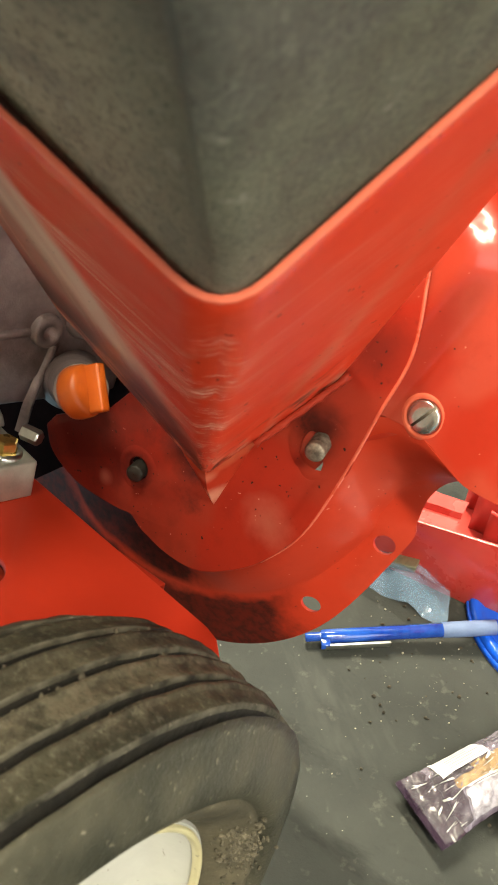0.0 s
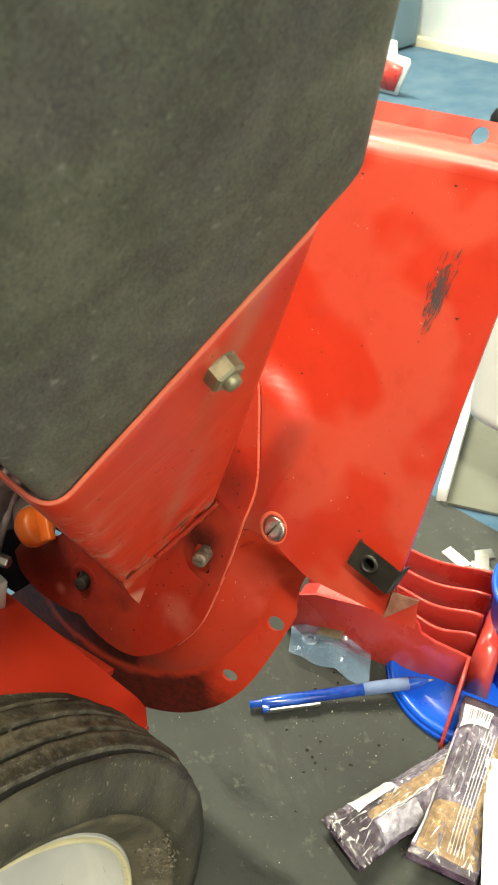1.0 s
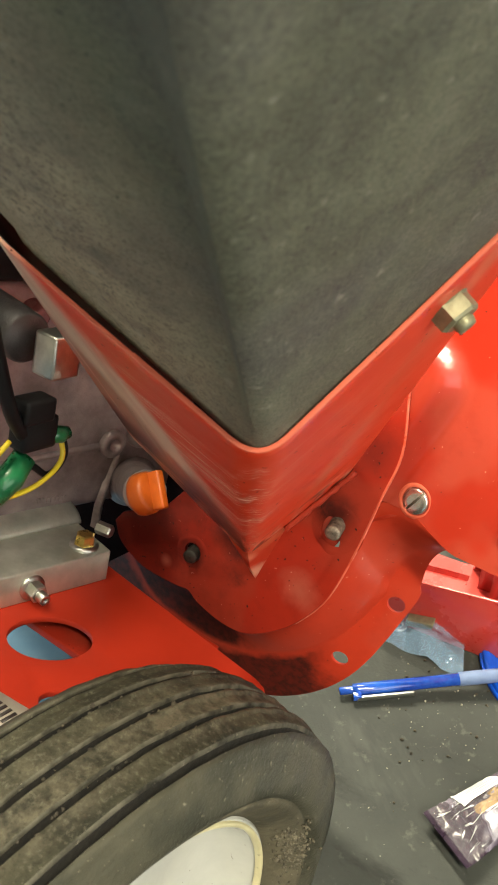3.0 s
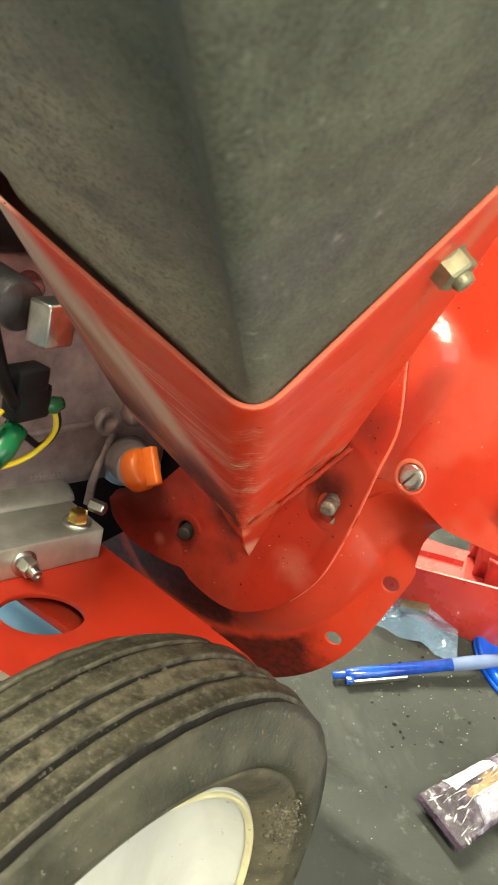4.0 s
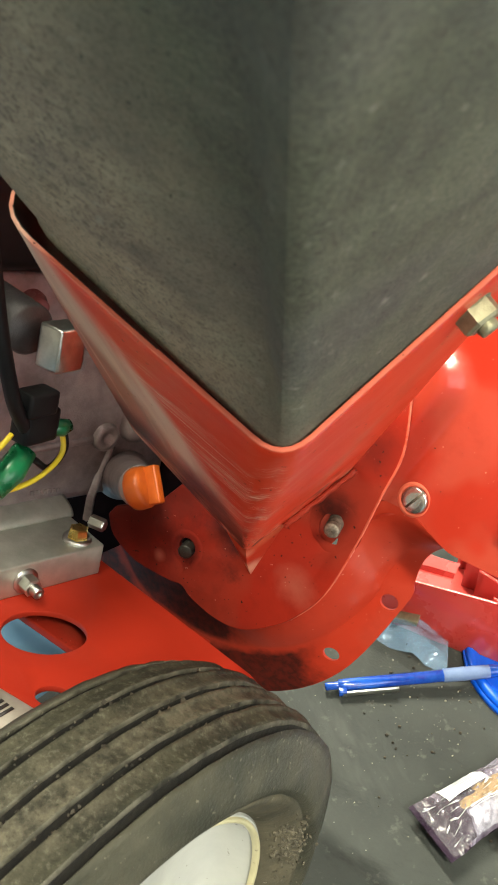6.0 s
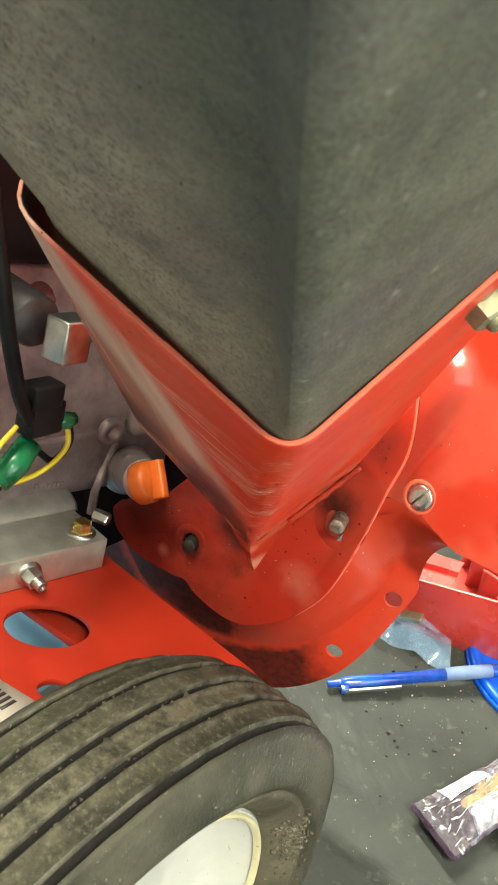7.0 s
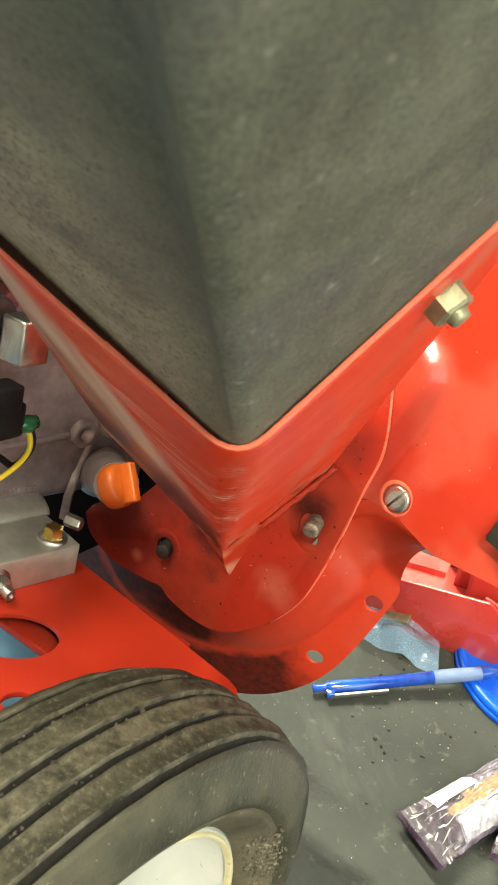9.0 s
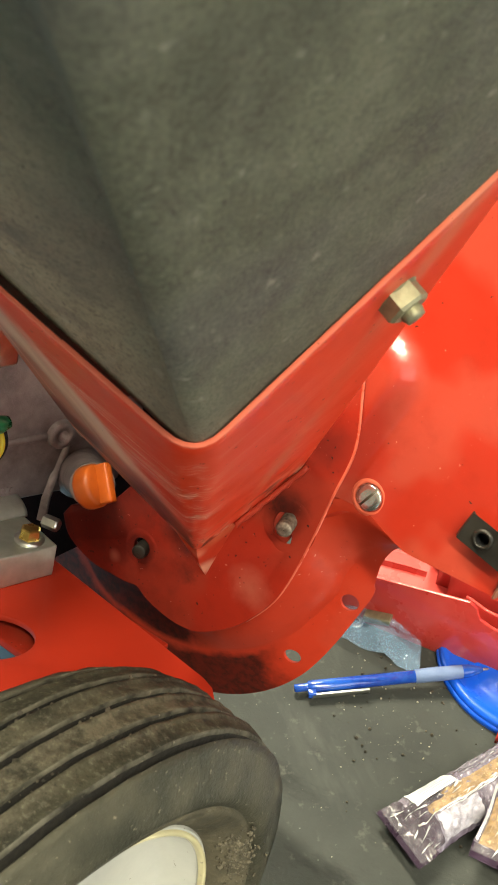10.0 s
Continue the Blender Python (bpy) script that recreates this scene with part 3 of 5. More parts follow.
_p.inputs["Roughness"].default_value, _p.inputs["Alpha"].default_value = 0.09, 0.06
bump(_t, _p, tex(_t, "ShaderNodeTexNoise", 130.0, 2.0, 0.5, ((1.0, 3.0, 1.0), (0, 0, -35))).outputs[0], 1.0, 0.006)
_p.inputs["Specular IOR Level"].default_value = 1.0


# ---- mesh helpers ----
def thing(name, at, label, category, group=""):
    ob = new(name)
    ob.location = at
    ob.empty_display_size = 0.02
    return tagged(ob, label, category, group)


def origin(ob):
    o = Vector(ob.location)
    while ob.parent:
        ob = ob.parent
        o += Vector(ob.location)
    return o


def part(name, bm, material, parent, label="", smooth=True):
    """Links a bmesh, built in world places, as one mesh under a thing or a part."""
    bmesh.ops.recalc_face_normals(bm, faces=bm.faces)
    me = bpy.data.meshes.new(name)
    bm.to_mesh(me)
    bm.free()
    me.materials.append(material)
    for f in me.polygons:
        f.use_smooth = smooth
    if parent is not None:
        me.transform(Matrix.Translation(-origin(parent)))
    ob = new(name, me)
    ob.parent = parent
    if label:
        ob["label"] = label
    return ob


def sharp(ob, angle=35):
    """Keeps edges sharper than the angle crisp under smooth shading."""
    me = ob.data
    bm = bmesh.new()
    bm.from_mesh(me)
    for e in bm.edges:
        e.smooth = len(e.link_faces) == 2 and e.calc_face_angle(0) < radians(angle)
    bm.to_mesh(me)
    bm.free()
    return ob


def solo(name, bm, material, label, category, group="", kind="", smooth=True):
    """A thing of one mesh, with its origin under its middle."""
    lo = [min(v.co[i] for v in bm.verts) for i in range(3)]
    hi = [max(v.co[i] for v in bm.verts) for i in range(3)]
    at = Vector(((lo[0] + hi[0]) / 2, (lo[1] + hi[1]) / 2, lo[2]))
    ob = part(name, bm, material, None, smooth=smooth)
    ob.data.transform(Matrix.Translation(-at))
    ob.location = at
    return tagged(ob, label, category, group, kind)


def baked(ob, cutters=(), thick=0.0, offset=-1.0, bevel=0.0, face=None):
    """Thickens, cuts and bevels a mesh for good; face: the way its outer side looks."""
    if face is not None and sum(f.normal.dot(face) * f.area for f in ob.data.polygons) < 0:
        ob.data.flip_normals()
    if thick:
        s = ob.modifiers.new("s", "SOLIDIFY")
        s.thickness, s.offset = thick, offset
    tools = []
    for bm in cutters:
        bmesh.ops.recalc_face_normals(bm, faces=bm.faces)
        me = bpy.data.meshes.new("cutter")
        bm.to_mesh(me)
        bm.free()
        me.transform(Matrix.Translation(-origin(ob)))
        tool = new("cutter", me)
        tool.matrix_world = Matrix.Translation(origin(ob))
        tools.append(tool)
        b = ob.modifiers.new("b", "BOOLEAN")
        b.operation, b.object, b.solver = "DIFFERENCE", tool, "EXACT"
    if bevel:
        e = ob.modifiers.new("e", "BEVEL")
        e.width, e.segments, e.limit_method, e.angle_limit = bevel, 2, "ANGLE", radians(40)
    bpy.context.view_layer.update()
    me = bpy.data.meshes.new_from_object(ob.evaluated_get(bpy.context.evaluated_depsgraph_get()))
    ob.modifiers.clear()
    ob.data = me
    for tool in tools:
        bpy.data.objects.remove(tool)
    for f in me.polygons:
        f.use_smooth = True
    return sharp(ob)


def loft(rows, closed=True, caps=False, bm=None):
    """A skin over rows of points, all of one length."""
    bm = bm or bmesh.new()
    vs = [[bm.verts.new(p) for p in r] for r in rows]
    n = len(vs[0])
    for a, b in zip(vs, vs[1:]):
        for i in range(n if closed else n - 1):
            j = (i + 1) % n
            bm.faces.new((a[i], a[j], b[j], b[i]))
    if caps:
        bm.faces.new(vs[0])
        bm.faces.new(vs[-1])
    return bm


def frame_of(axis):
    a = Vector(axis).normalized()
    x = a.orthogonal().normalized()
    return x, a.cross(x), a


def lathe(at, axis, profile, seg=32, bm=None, caps=False, ref=None):
    """Turns (along, radius) pairs round an axis."""
    x, y, a = frame_of(axis)
    if ref is not None:
        x = (Vector(ref) - a * Vector(ref).dot(a)).normalized()
        y = a.cross(x)
    at = Vector(at)
    rows = [[at + a * s + (x * math.cos(k * math.tau / seg) + y * math.sin(k * math.tau / seg)) * r for k in range(seg)] for s, r in profile]
    return loft(rows, True, caps, bm)


def tube(points, radius, seg=10, bm=None):
    """A round rod along points."""
    pts = [Vector(p) for p in points]
    rows = []
    x = (pts[1] - pts[0]).orthogonal().normalized()
    for i, p in enumerate(pts):
        d = (pts[min(i + 1, len(pts) - 1)] - pts[max(i - 1, 0)]).normalized()
        x = (x - d * x.dot(d)).normalized()
        y = d.cross(x)
        r = radius[i] if isinstance(radius, (list, tuple)) else radius
        rows.append([p + (x * math.cos(k * math.tau / seg) + y * math.sin(k * math.tau / seg)) * r for k in range(seg)])
    return loft(rows, True, True, bm)


def spline(points, n=8):
    """A smooth curve through points."""
    p = [Vector(q) for q in points]
    p = [p[0] * 2 - p[1]] + p + [p[-1] * 2 - p[-2]]
    out = []
    for i in range(1, len(p) - 2):
        a, b, c, d = p[i - 1:i + 3]
        for k in range(n):
            t = k / n
            out.append(0.5 * (2 * b + (c - a) * t + (2 * a - 5 * b + 4 * c - d) * t * t + (3 * b - a - 3 * c + d) * t ** 3))
    out.append(p[-2])
    return out


def box(at, x, y, z, bevel=0.0, bm=None, seg=2):
    """A box round a middle, with half-axes x, y and z."""
    bm = bm or bmesh.new()
    at, x, y, z = Vector(at), Vector(x), Vector(y), Vector(z)
    v = [bm.verts.new(at + x * i + y * j + z * k) for i in (-1, 1) for j in (-1, 1) for k in (-1, 1)]
    fs = [bm.faces.new([v[i] for i in q]) for q in ((0, 1, 3, 2), (4, 6, 7, 5), (0, 4, 5, 1), (2, 3, 7, 6), (0, 2, 6, 4), (1, 5, 7, 3))]
    if bevel:
        es = list({e for f in fs for e in f.edges})
        bmesh.ops.bevel(bm, geom=es, offset=bevel, segments=seg, affect="EDGES", profile=0.6)
    return bm


def sheet(outline, holes, place, thick):
    """A flat plate with holes: 2D outlines, put into the world by place(a, b, height)."""
    bm = bmesh.new()
    es = []
    for loop in [outline] + list(holes):
        v = [bm.verts.new((p[0], p[1], 0)) for p in loop]
        es += [bm.edges.new((v[i], v[(i + 1) % len(v)])) for i in range(len(v))]
    bmesh.ops.triangle_fill(bm, edges=es, use_beauty=True)
    bmesh.ops.dissolve_limit(bm, angle_limit=0.01, verts=bm.verts, edges=[e for e in bm.edges if len(e.link_faces) == 2])
    top = bmesh.ops.extrude_face_region(bm, geom=list(bm.faces))
    for g in top["geom"]:
        if isinstance(g, bmesh.types.BMVert):
            g.co.z = thick
    for v in bm.verts:
        v.co = place(v.co.x, v.co.y, v.co.z)
    return bm


def circle(a, b, ra, rb=None, n=28, turn=0.0):
    rb = rb or ra
    out = []
    for k in range(n):
        x, y = ra * math.cos(k * math.tau / n), rb * math.sin(k * math.tau / n)
        out.append((a + x * math.cos(turn) - y * math.sin(turn), b + x * math.sin(turn) + y * math.cos(turn)))
    return out


def rounded(corners, radii, seg=6, sub=6):
    """A closed ring round corner points, each rounded by its radius."""
    out, n = [], len(corners)
    for i in range(n):
        c, a, b = Vector(corners[i]), Vector(corners[i - 1]), Vector(corners[(i + 1) % n])
        p, q = c + (a - c).normalized() * radii[i], c + (b - c).normalized() * radii[i]
        for k in range(seg + 1):
            t = k / seg
            out.append(p * (1 - t) ** 2 + c * 2 * t * (1 - t) + q * t * t)
        e = b + (c - b).normalized() * radii[(i + 1) % n]
        out += [q.lerp(e, k / sub) for k in range(1, sub)]
    return out


def smooth(x, lo, hi):
    t = min(1, max(0, (x - lo) / (hi - lo)))
    return t * t * (3 - 2 * t)


# ---- the room ----
def wall(name, a0, b0, a1, b1, material, label, height=2.5):
    p, q = room(a0, b0, 0), room(a1, b1, 0)
    d = (q - p) / 2
    out = Vector((d.y, -d.x, 0)).normalized() * 0.06
    ob = part(name, box((p + q) / 2 + Vector((0, 0, height / 2)) - out * 0, d + d.normalized() * 0.1, out, (0, 0, height / 2), 0.004), material, None, smooth=False)
    return tagged(ob, label, "wall", kind="structure")


wall("wall_north", -2.2, 2.19, 2.0, 2.19, WALL, "plain white painted garage wall")
wall("wall_south", 2.0, -1.6, -2.2, -1.6, BOARD, "dim bare board garage wall")
opening = [(DOOR[0], DOOR[2]), (DOOR[1], DOOR[2]), (DOOR[1], DOOR[3]), (DOOR[0], DOOR[3])]
east = part("wall_east", sheet([(-1.66, 0), (2.25, 0), (2.25, 2.5), (-1.66, 2.5)], [opening], lambda b, z, h: room(2.0 + h, b, z), 0.12), BOARD, None, smooth=False)
tagged(east, "dim board wall with an added wide window", "wall", kind="structure")
# both windows are unseen, added around the fill lamps
win = thing("unseen_window_1", room(2.06, -0.1, DOOR[2]), "wide white-framed window, unseen, added for the east fill light", "window")
win["kind"] = "structure"
for b in (DOOR[0] + 0.02, -0.1, DOOR[1] - 0.02):
    part("window_frame", box(room(2.06, b, 1.15), E1 * 0.03, E2 * 0.02, (0, 0, 0.795), 0.004), WHITE, win)
for z in (DOOR[2] + 0.02, DOOR[3] - 0.02):
    part("window_frame", box(room(2.06, -0.1, z), E1 * 0.028, E2 * 1.03, (0, 0, 0.02), 0.004), WHITE, win)
backdrop = part("backdrop", box(room(2.6, -0.1, 1.2), E1 * 0.01, E2 * 2.2, (0, 0, 1.6)), PALE, None, smooth=False)
tagged(backdrop, "plain pale glow added outside an unseen window", "backdrop", kind="structure")
west = part("wall_west", sheet([(-1.66, 0), (2.25, 0), (2.25, 2.5), (-1.66, 2.5)], [[(-0.6, 0.85), (0.6, 0.85), (0.6, 1.85), (-0.6, 1.85)]], lambda b, z, h: room(-2.32 + h, b, z), 0.12), BOARD, None, smooth=False)
tagged(west, "dim board wall with an added window", "wall", kind="structure")
win = thing("unseen_window_2", room(-2.26, 0.0, 0.85), "white-framed window, unseen, added for the west fill light", "window")
win["kind"] = "structure"
for b in (-0.58, 0.58):
    part("window_frame", box(room(-2.26, b, 1.35), E1 * 0.03, E2 * 0.02, (0, 0, 0.495), 0.004), WHITE, win)
for z in (0.87, 1.83):
    part("window_frame", box(room(-2.26, 0.0, z), E1 * 0.028, E2 * 0.555, (0, 0, 0.02), 0.004), WHITE, win)
tagged(part("backdrop", box(room(-2.8, 0.0, 1.3), E1 * 0.01, E2 * 1.5, (0, 0, 1.2)), PALE, None, smooth=False), "plain pale glow added outside an unseen window", "backdrop", kind="structure")
tagged(part("ceiling", box(room(-0.1, 0.3, 2.56), E1 * 2.4, E2 * 2.1, (0, 0, 0.06)), BOARD, None, smooth=False), "unfinished dim board ceiling", "ceiling", kind="structure")
tagged(part("floor", box(room(-0.1, 0.3, -0.034), E1 * 2.4, E2 * 2.1, (0, 0, 0.03)), FLOOR, None, smooth=False), "blue-grey painted concrete floor", "floor", kind="structure")
tagged(part("baseboard", box(room(-0.1, 2.118, 0.005), E1 * 2.1, E2 * 0.01, (0, 0, 0.014), 0.003), TRIM, None), "cream baseboard along the white wall", "baseboard", kind="structure")
tagged(part("post", box(room(-1.30, 2.06, 1.25), E1 * 0.018, E2 * 0.05, (0, 0, 1.248), 0.004), POST, None), "blue-grey painted wall post", "post", kind="structure")

for a, b, size, power in FIXTURES:
    fx = thing("ceiling_light", room(a, b, 2.40), "unseen fluorescent ceiling light, placed to fit the brightness", "light", "ceiling lights")
    part("housing", box(room(a, b, 2.45), E1 * (size / 2 + 0.04), E2 * 0.1, (0, 0, 0.05), 0.01), WHITE, fx)
    part("diffuser", box(room(a, b, 2.39), E1 * (size / 2 + 0.02), E2 * 0.085, (0, 0, 0.012), 0.006), GLOW, fx, "glowing diffuser")

# grey mat under the machine, with a straight edge
mat_ob = sheet([(-0.30, -0.55), (0.95, -0.55), (0.95, 0.669), (-0.30, 0.669)], [], lambda a, b, h: E1 * a + E2 * b + Vector((0, 0, h - 0.004)), 0.004)
solo("floor_mat", mat_ob, MAT, "worn dark grey rubber mat on the floor", "mat", smooth=False)

# ---- the chipper shredder ----
machine = thing("chipper_shredder", (0.0, 0.25, 0.0), "red chipper shredder with engine and pneumatic wheel, standing on a mat", "chipper")

# housing panel: pressed sheet with a raised boss, a fold and a flange at its head
def panel_n(u, w):
    a = u - 0.35 * min(0.0, w)
    qx, qy = abs(a + 0.13) - 0.056, abs(w + 0.065) - 0.054
    r = math.hypot(max(qx, 0), max(qy, 0)) + min(max(qx, qy), 0) - 0.028
    n = 0.0088 * (1 - smooth(r, -0.008, 0.008)) - 0.004
    n += 0.0010 * math.sin(u * 60 + 1.0) * math.sin(w * 34) * smooth(r, 0.01, 0.04)
    return n


def panel_foot(u):
    return -0.083 + 0.011 * smooth(-u, 0.022, 0.052) - 0.045 * smooth(-u, 0.066, 0.092)


rows = []
for i in range(60):
    row = []
    for k in range(71):
        w = -0.083 + 0.2125 * i / 59
        right = 0.0207 + (w + 0.082) * 0.076
        u = -0.14 + (right + 0.14) * k / 70
        w = panel_foot(u) + (0.1295 - panel_foot(u)) * i / 59
        row.append(L(u, w, panel_n(u, w)))
    rows.append(row)
for w, n in ((0.1325, -0.0047), (0.1352, -0.0062), (0.1375, -0.0090), (0.1390, -0.0135), (0.1400, -0.0200), (0.1408, -0.0300), (0.1416, -0.0385), (0.1435, -0.043), (0.1525, -0.046)):
    right = 0.0207 + 0.21 * 0.076
    rows.append([L(-0.14 + (right + 0.14) * k / 70, w, n) for k in range(71)])
panel = part("housing_panel", loft(rows, False), RED, machine, "glossy red pressed steel panel with a black scuff")
FOLD = 0.1300
holes = [lathe(L(-0.0503, -0.0646, -0.03), N, [(0, 0.0070), (0.06, 0.0070)], 32, caps=True),
         lathe(L(-0.0100, 0.1455, -0.07), N, [(0, 0.0042), (0.05, 0.0042)], 24, caps=True)]
baked(panel, holes, 0.002, face=N)
panel.data.materials.append(RED_FOLD)
for f in panel.data.polygons:
    if (f.center + origin(panel) - C0).dot(W) > FOLD:
        f.material_index = 1
ringp = [(-0.006, 0.0070), (-0.0008, 0.0071), (-0.0002, 0.0076), (-0.0003, 0.0086), (-0.0008, 0.0097), (-0.0014, 0.0104)]
part("hole_collar", lathe(L(-0.0503, -0.0646, -0.0033), N, ringp, 40), RED_EDGE, panel)
screw = part("screw_head", lathe(L(-0.0503, -0.0646, -0.0040), N, [(-0.006, 0.0067), (0.0003, 0.0067), (0.0003, 0.0002)], 36), STUD, panel, "bright slotted screw head in the hole")
slot_way = (U * 0.50 + W * 0.87).normalized()
slot_off = N.cross(slot_way)
for sign_k in (-1, 1):
    half = []
    for ring_r, up in ((0.0067, 0.0002), (0.0066, 0.0010), (0.0060, 0.0014), (0.0035, 0.00155), (0.0008, 0.0016)):
        half.append([L(-0.0503, -0.0646, -0.0038) + slot_way * (math.cos(math.pi * k / 16) * math.sqrt(max(0.0, ring_r ** 2 - 0.0006 ** 2))) + slot_off * sign_k * (0.0006 + (ring_r - 0.0006) * math.sin(math.pi * k / 16)) + N * (up - sign_k * 0.05 * ring_r * math.sin(math.pi * k / 16)) for k in range(17)])
    part("slot_half", loft(half, False), SCREW, screw)

# dish and bolt flange round the fan
G0 = [(u, panel_foot(u), panel_n(u, panel_foot(u))) for u in (-0.022, -0.036, -0.05, -0.064)] + [(-0.076, -0.083, -0.0025), (-0.088, -0.128, -0.002), (-0.108, -0.157, -0.002), (-0.135, -0.168, -0.002), (-0.166, -0.162, -0.002), (-0.21, -0.160, -0.002), (-0.232, -0.160, -0.004)]
G1 = [(-0.024, -0.084, -0.012), (-0.036, -0.092, -0.026), (-0.050, -0.106, -0.037), (-0.058, -0.118, -0.041), (-0.063, -0.132, -0.042), (-0.066, -0.150, -0.042), (-0.088, -0.190, -0.037), (-0.122, -0.217, -0.036), (-0.166, -0.232, -0.036), (-0.215, -0.228, -0.036), (-0.246, -0.205, -0.036)]
G2 = [(-0.025, -0.0855, -0.014), (-0.034, -0.094, -0.030), (-0.042, -0.105, -0.041), (-0.0465, -0.117, -0.046), (-0.047, -0.130, -0.047), (-0.0475, -0.145, -0.047), (-0.0715, -0.209, -0.047), (-0.1130, -0.254, -0.052), (-0.1683, -0.2746, -0.052), (-0.2304, -0.2746, -0.052), (-0.2924, -0.2518, -0.052)]
g0, g1, g2 = (spline(g, 9) for g in (G0, G1, G2))
rows = []
for k in range(13):
    t = k / 12
    row = []
    for a, b in zip(g0, g1):
        # a rounded shoulder by the panel, a steep step under the plate's lobe
        e = 1.55 - 1.20 * smooth(-a.x, 0.125, 0.160)
        row.append(L(a.x + (b.x - a.x) * t, a.y + (b.y - a.y) * t, a.z + (b.z - a.z) * t ** e))
    rows.append(row)
for k in range(1, 4):
    rows.append([L(*a.lerp(b, k / 3)) for a, b in zip(g1, g2)])
dish_bm = loft(rows, False)
strip = dish_bm.loops.layers.uv.new("strip")
dish_bm.verts.index_update()
for f in dish_bm.faces:
    for lp in f.loops:
        lp[strip].uv = (10 * (lp.vert.index % len(g0)) / (len(g0) - 1), lp.vert.index // len(g0))
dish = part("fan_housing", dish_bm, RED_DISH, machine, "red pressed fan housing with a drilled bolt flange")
baked(dish, [lathe(L(-0.0790, -0.1975, -0.08), N, [(0, 0.005), (0.07, 0.005)], 24, caps=True),
             lathe(L(-0.0565, -0.1474, -0.07), N, [(0, 0.0052), (0.05, 0.0052)], 24, caps=True)], 0.002, face=N)

part("backing", loft([[L(-0.11, -0.110, -0.006), L(-0.074, -0.090, -0.006), L(-0.0570, -0.0765, -0.006)], [L(-0.11, -0.05, -0.006), L(-0.074, -0.05, -0.006), L(-0.0570, -0.05, -0.006)]], False), RED_FOLD, machine)

# dark sheets added in place of the shade behind fan chamber and engine
part("lower_rear_shade", loft([[L(u, w, -0.060) for u in (-0.46, -0.2, -0.115)] for w in (-0.25, -0.21, -0.182)], False), GAP_SHADE, machine)
part("rear_shade", loft([[L(u, w, n) for u in (-0.46, -0.3, -0.115)] for w, n in ((-0.1815, -0.066), (-0.09, -0.066), (0.05, -0.066), (0.24, -0.066))], False), GAP_SHADE, machine, "added dark sheet standing in for shade behind the engine")

# plate on which the chute is welded
edge = spline([(-0.076, 0.018, 0), (-0.0705, 0.010, 0), (-0.0655, -0.012, 0), (-0.0605, -0.041, 0), (-0.0645, -0.068, 0), (-0.0695, -0.101, 0), (-0.0775, -0.134, 0), (-0.090, -0.156, 0), (-0.1025, -0.1695, 0), (-0.1200, -0.1815, 0), (-0.138, -0.1840, 0), (-0.1565, -0.1805, 0), (-0.1655, -0.1760, 0), (-0.175, -0.1775, 0), (-0.2018, -0.178, 0), (-0.2215, -0.170, 0), (-0.229, -0.158, 0)], 6)
outline = [(p.x, p.y) for p in edge] + [(-0.224, -0.150), (-0.192, -0.130), (-0.160, -0.085), (-0.120, 0.0)]
slot = circle(-0.0855, -0.0985, 0.0058, 0.0105, 24, 0.25)
plate = part("chute_plate", sheet(outline, [slot, circle(-0.1675, -0.1505, 0.0056, 0.0056, 24)], lambda a, b, h: L(a, b, 0.0035 + h), 0.003), RED_DIRTY, machine, "grimy red plate, rubbed and dusty, shade painted on its left lobe")
baked(plate, (), 0, bevel=0.0008)
# the pale colour stands in for the highlight along this edge
part("rolled_edge", tube([L(q.x, q.y, 0.0060 - 0.0012 * smooth(k, 26, 40)) for k, q in enumerate(edge[2:44])], [0.0007 - 0.0003 * smooth(k, 26, 40) for k in range(42)], 8), RED_EDGE, plate)
for u, w, r in ((-0.0835, -0.093, 0.0165), (-0.1675, -0.1505, 0.0135)):
    part("boss", lathe(L(u, w, 0.0062), N, [(0.0, r), (0.0003, r - 0.002), (0.0004, r - 0.0035), (0.0, r - 0.006)], 40), RED_DIRTY, plate)


def stud(parent, at, axis, length, radius, metal):
    prof = [(-0.02, radius)]
    k = 0.0
    while k < length - 0.0015:
        prof += [(k, radius * 0.88), (k + 0.0006, radius)]
        k += 0.0012
    prof += [(length - 0.0006, radius * 0.85), (length, radius * 0.5), (length, 0.0003)]
    return part("threaded_stud", lathe(at, axis, prof, 20), metal, parent, "dull threaded steel stud")


stud(plate, L(-0.0835, -0.0905, 0.004), N * 0.9 + U * 0.25, 0.015, 0.0043, STUD)
# darker copy of the stud: the shade in its hole is in the colour
stud(plate, L(-0.1675, -0.1505, 0.003), N * 0.9 + U * 0.25, 0.010, 0.0043, STEEL_AND_SHADE)

# chipper chute: a tapering box tube whose corner edge points outwards
T, V = (-0.1145, -0.114, 0.036), (-0.0398, 0.0060, 0.177)
D, CR = (-0.083, -0.058, 0.006), (0.0165, 0.118, 0.1345)
L2, LC = (-0.166, -0.052, 0.088), (-0.146, 0.0535, 0.2035)
EB, BK = (-0.142, -0.025, 0.006), (-0.08, 0.168, 0.150)
LOW = [Vector(p) for p in (L2, T, D, EB)]
TOP = [Vector(p) for p in (LC, V, CR, BK)]


def chute_ring(t, inset=0.0):
    cs = [a.lerp(b, t) for a, b in zip(LOW, TOP)]
    mid = sum(cs, Vector()) / 4
    cs = [c + (mid - c).normalized() * inset for c in cs]
    return [L(*p) for p in rounded(cs, [0.006 + 0.010 * t, 0.004 + 0.008 * t, 0.006 + 0.004 * t, 0.008], 6, 7)]


rows = [chute_ring(t) for t in [k / 22 for k in range(23)]]
skin_bm = loft(rows)
along = skin_bm.loops.layers.uv.new("along")
skin_bm.verts.index_update()
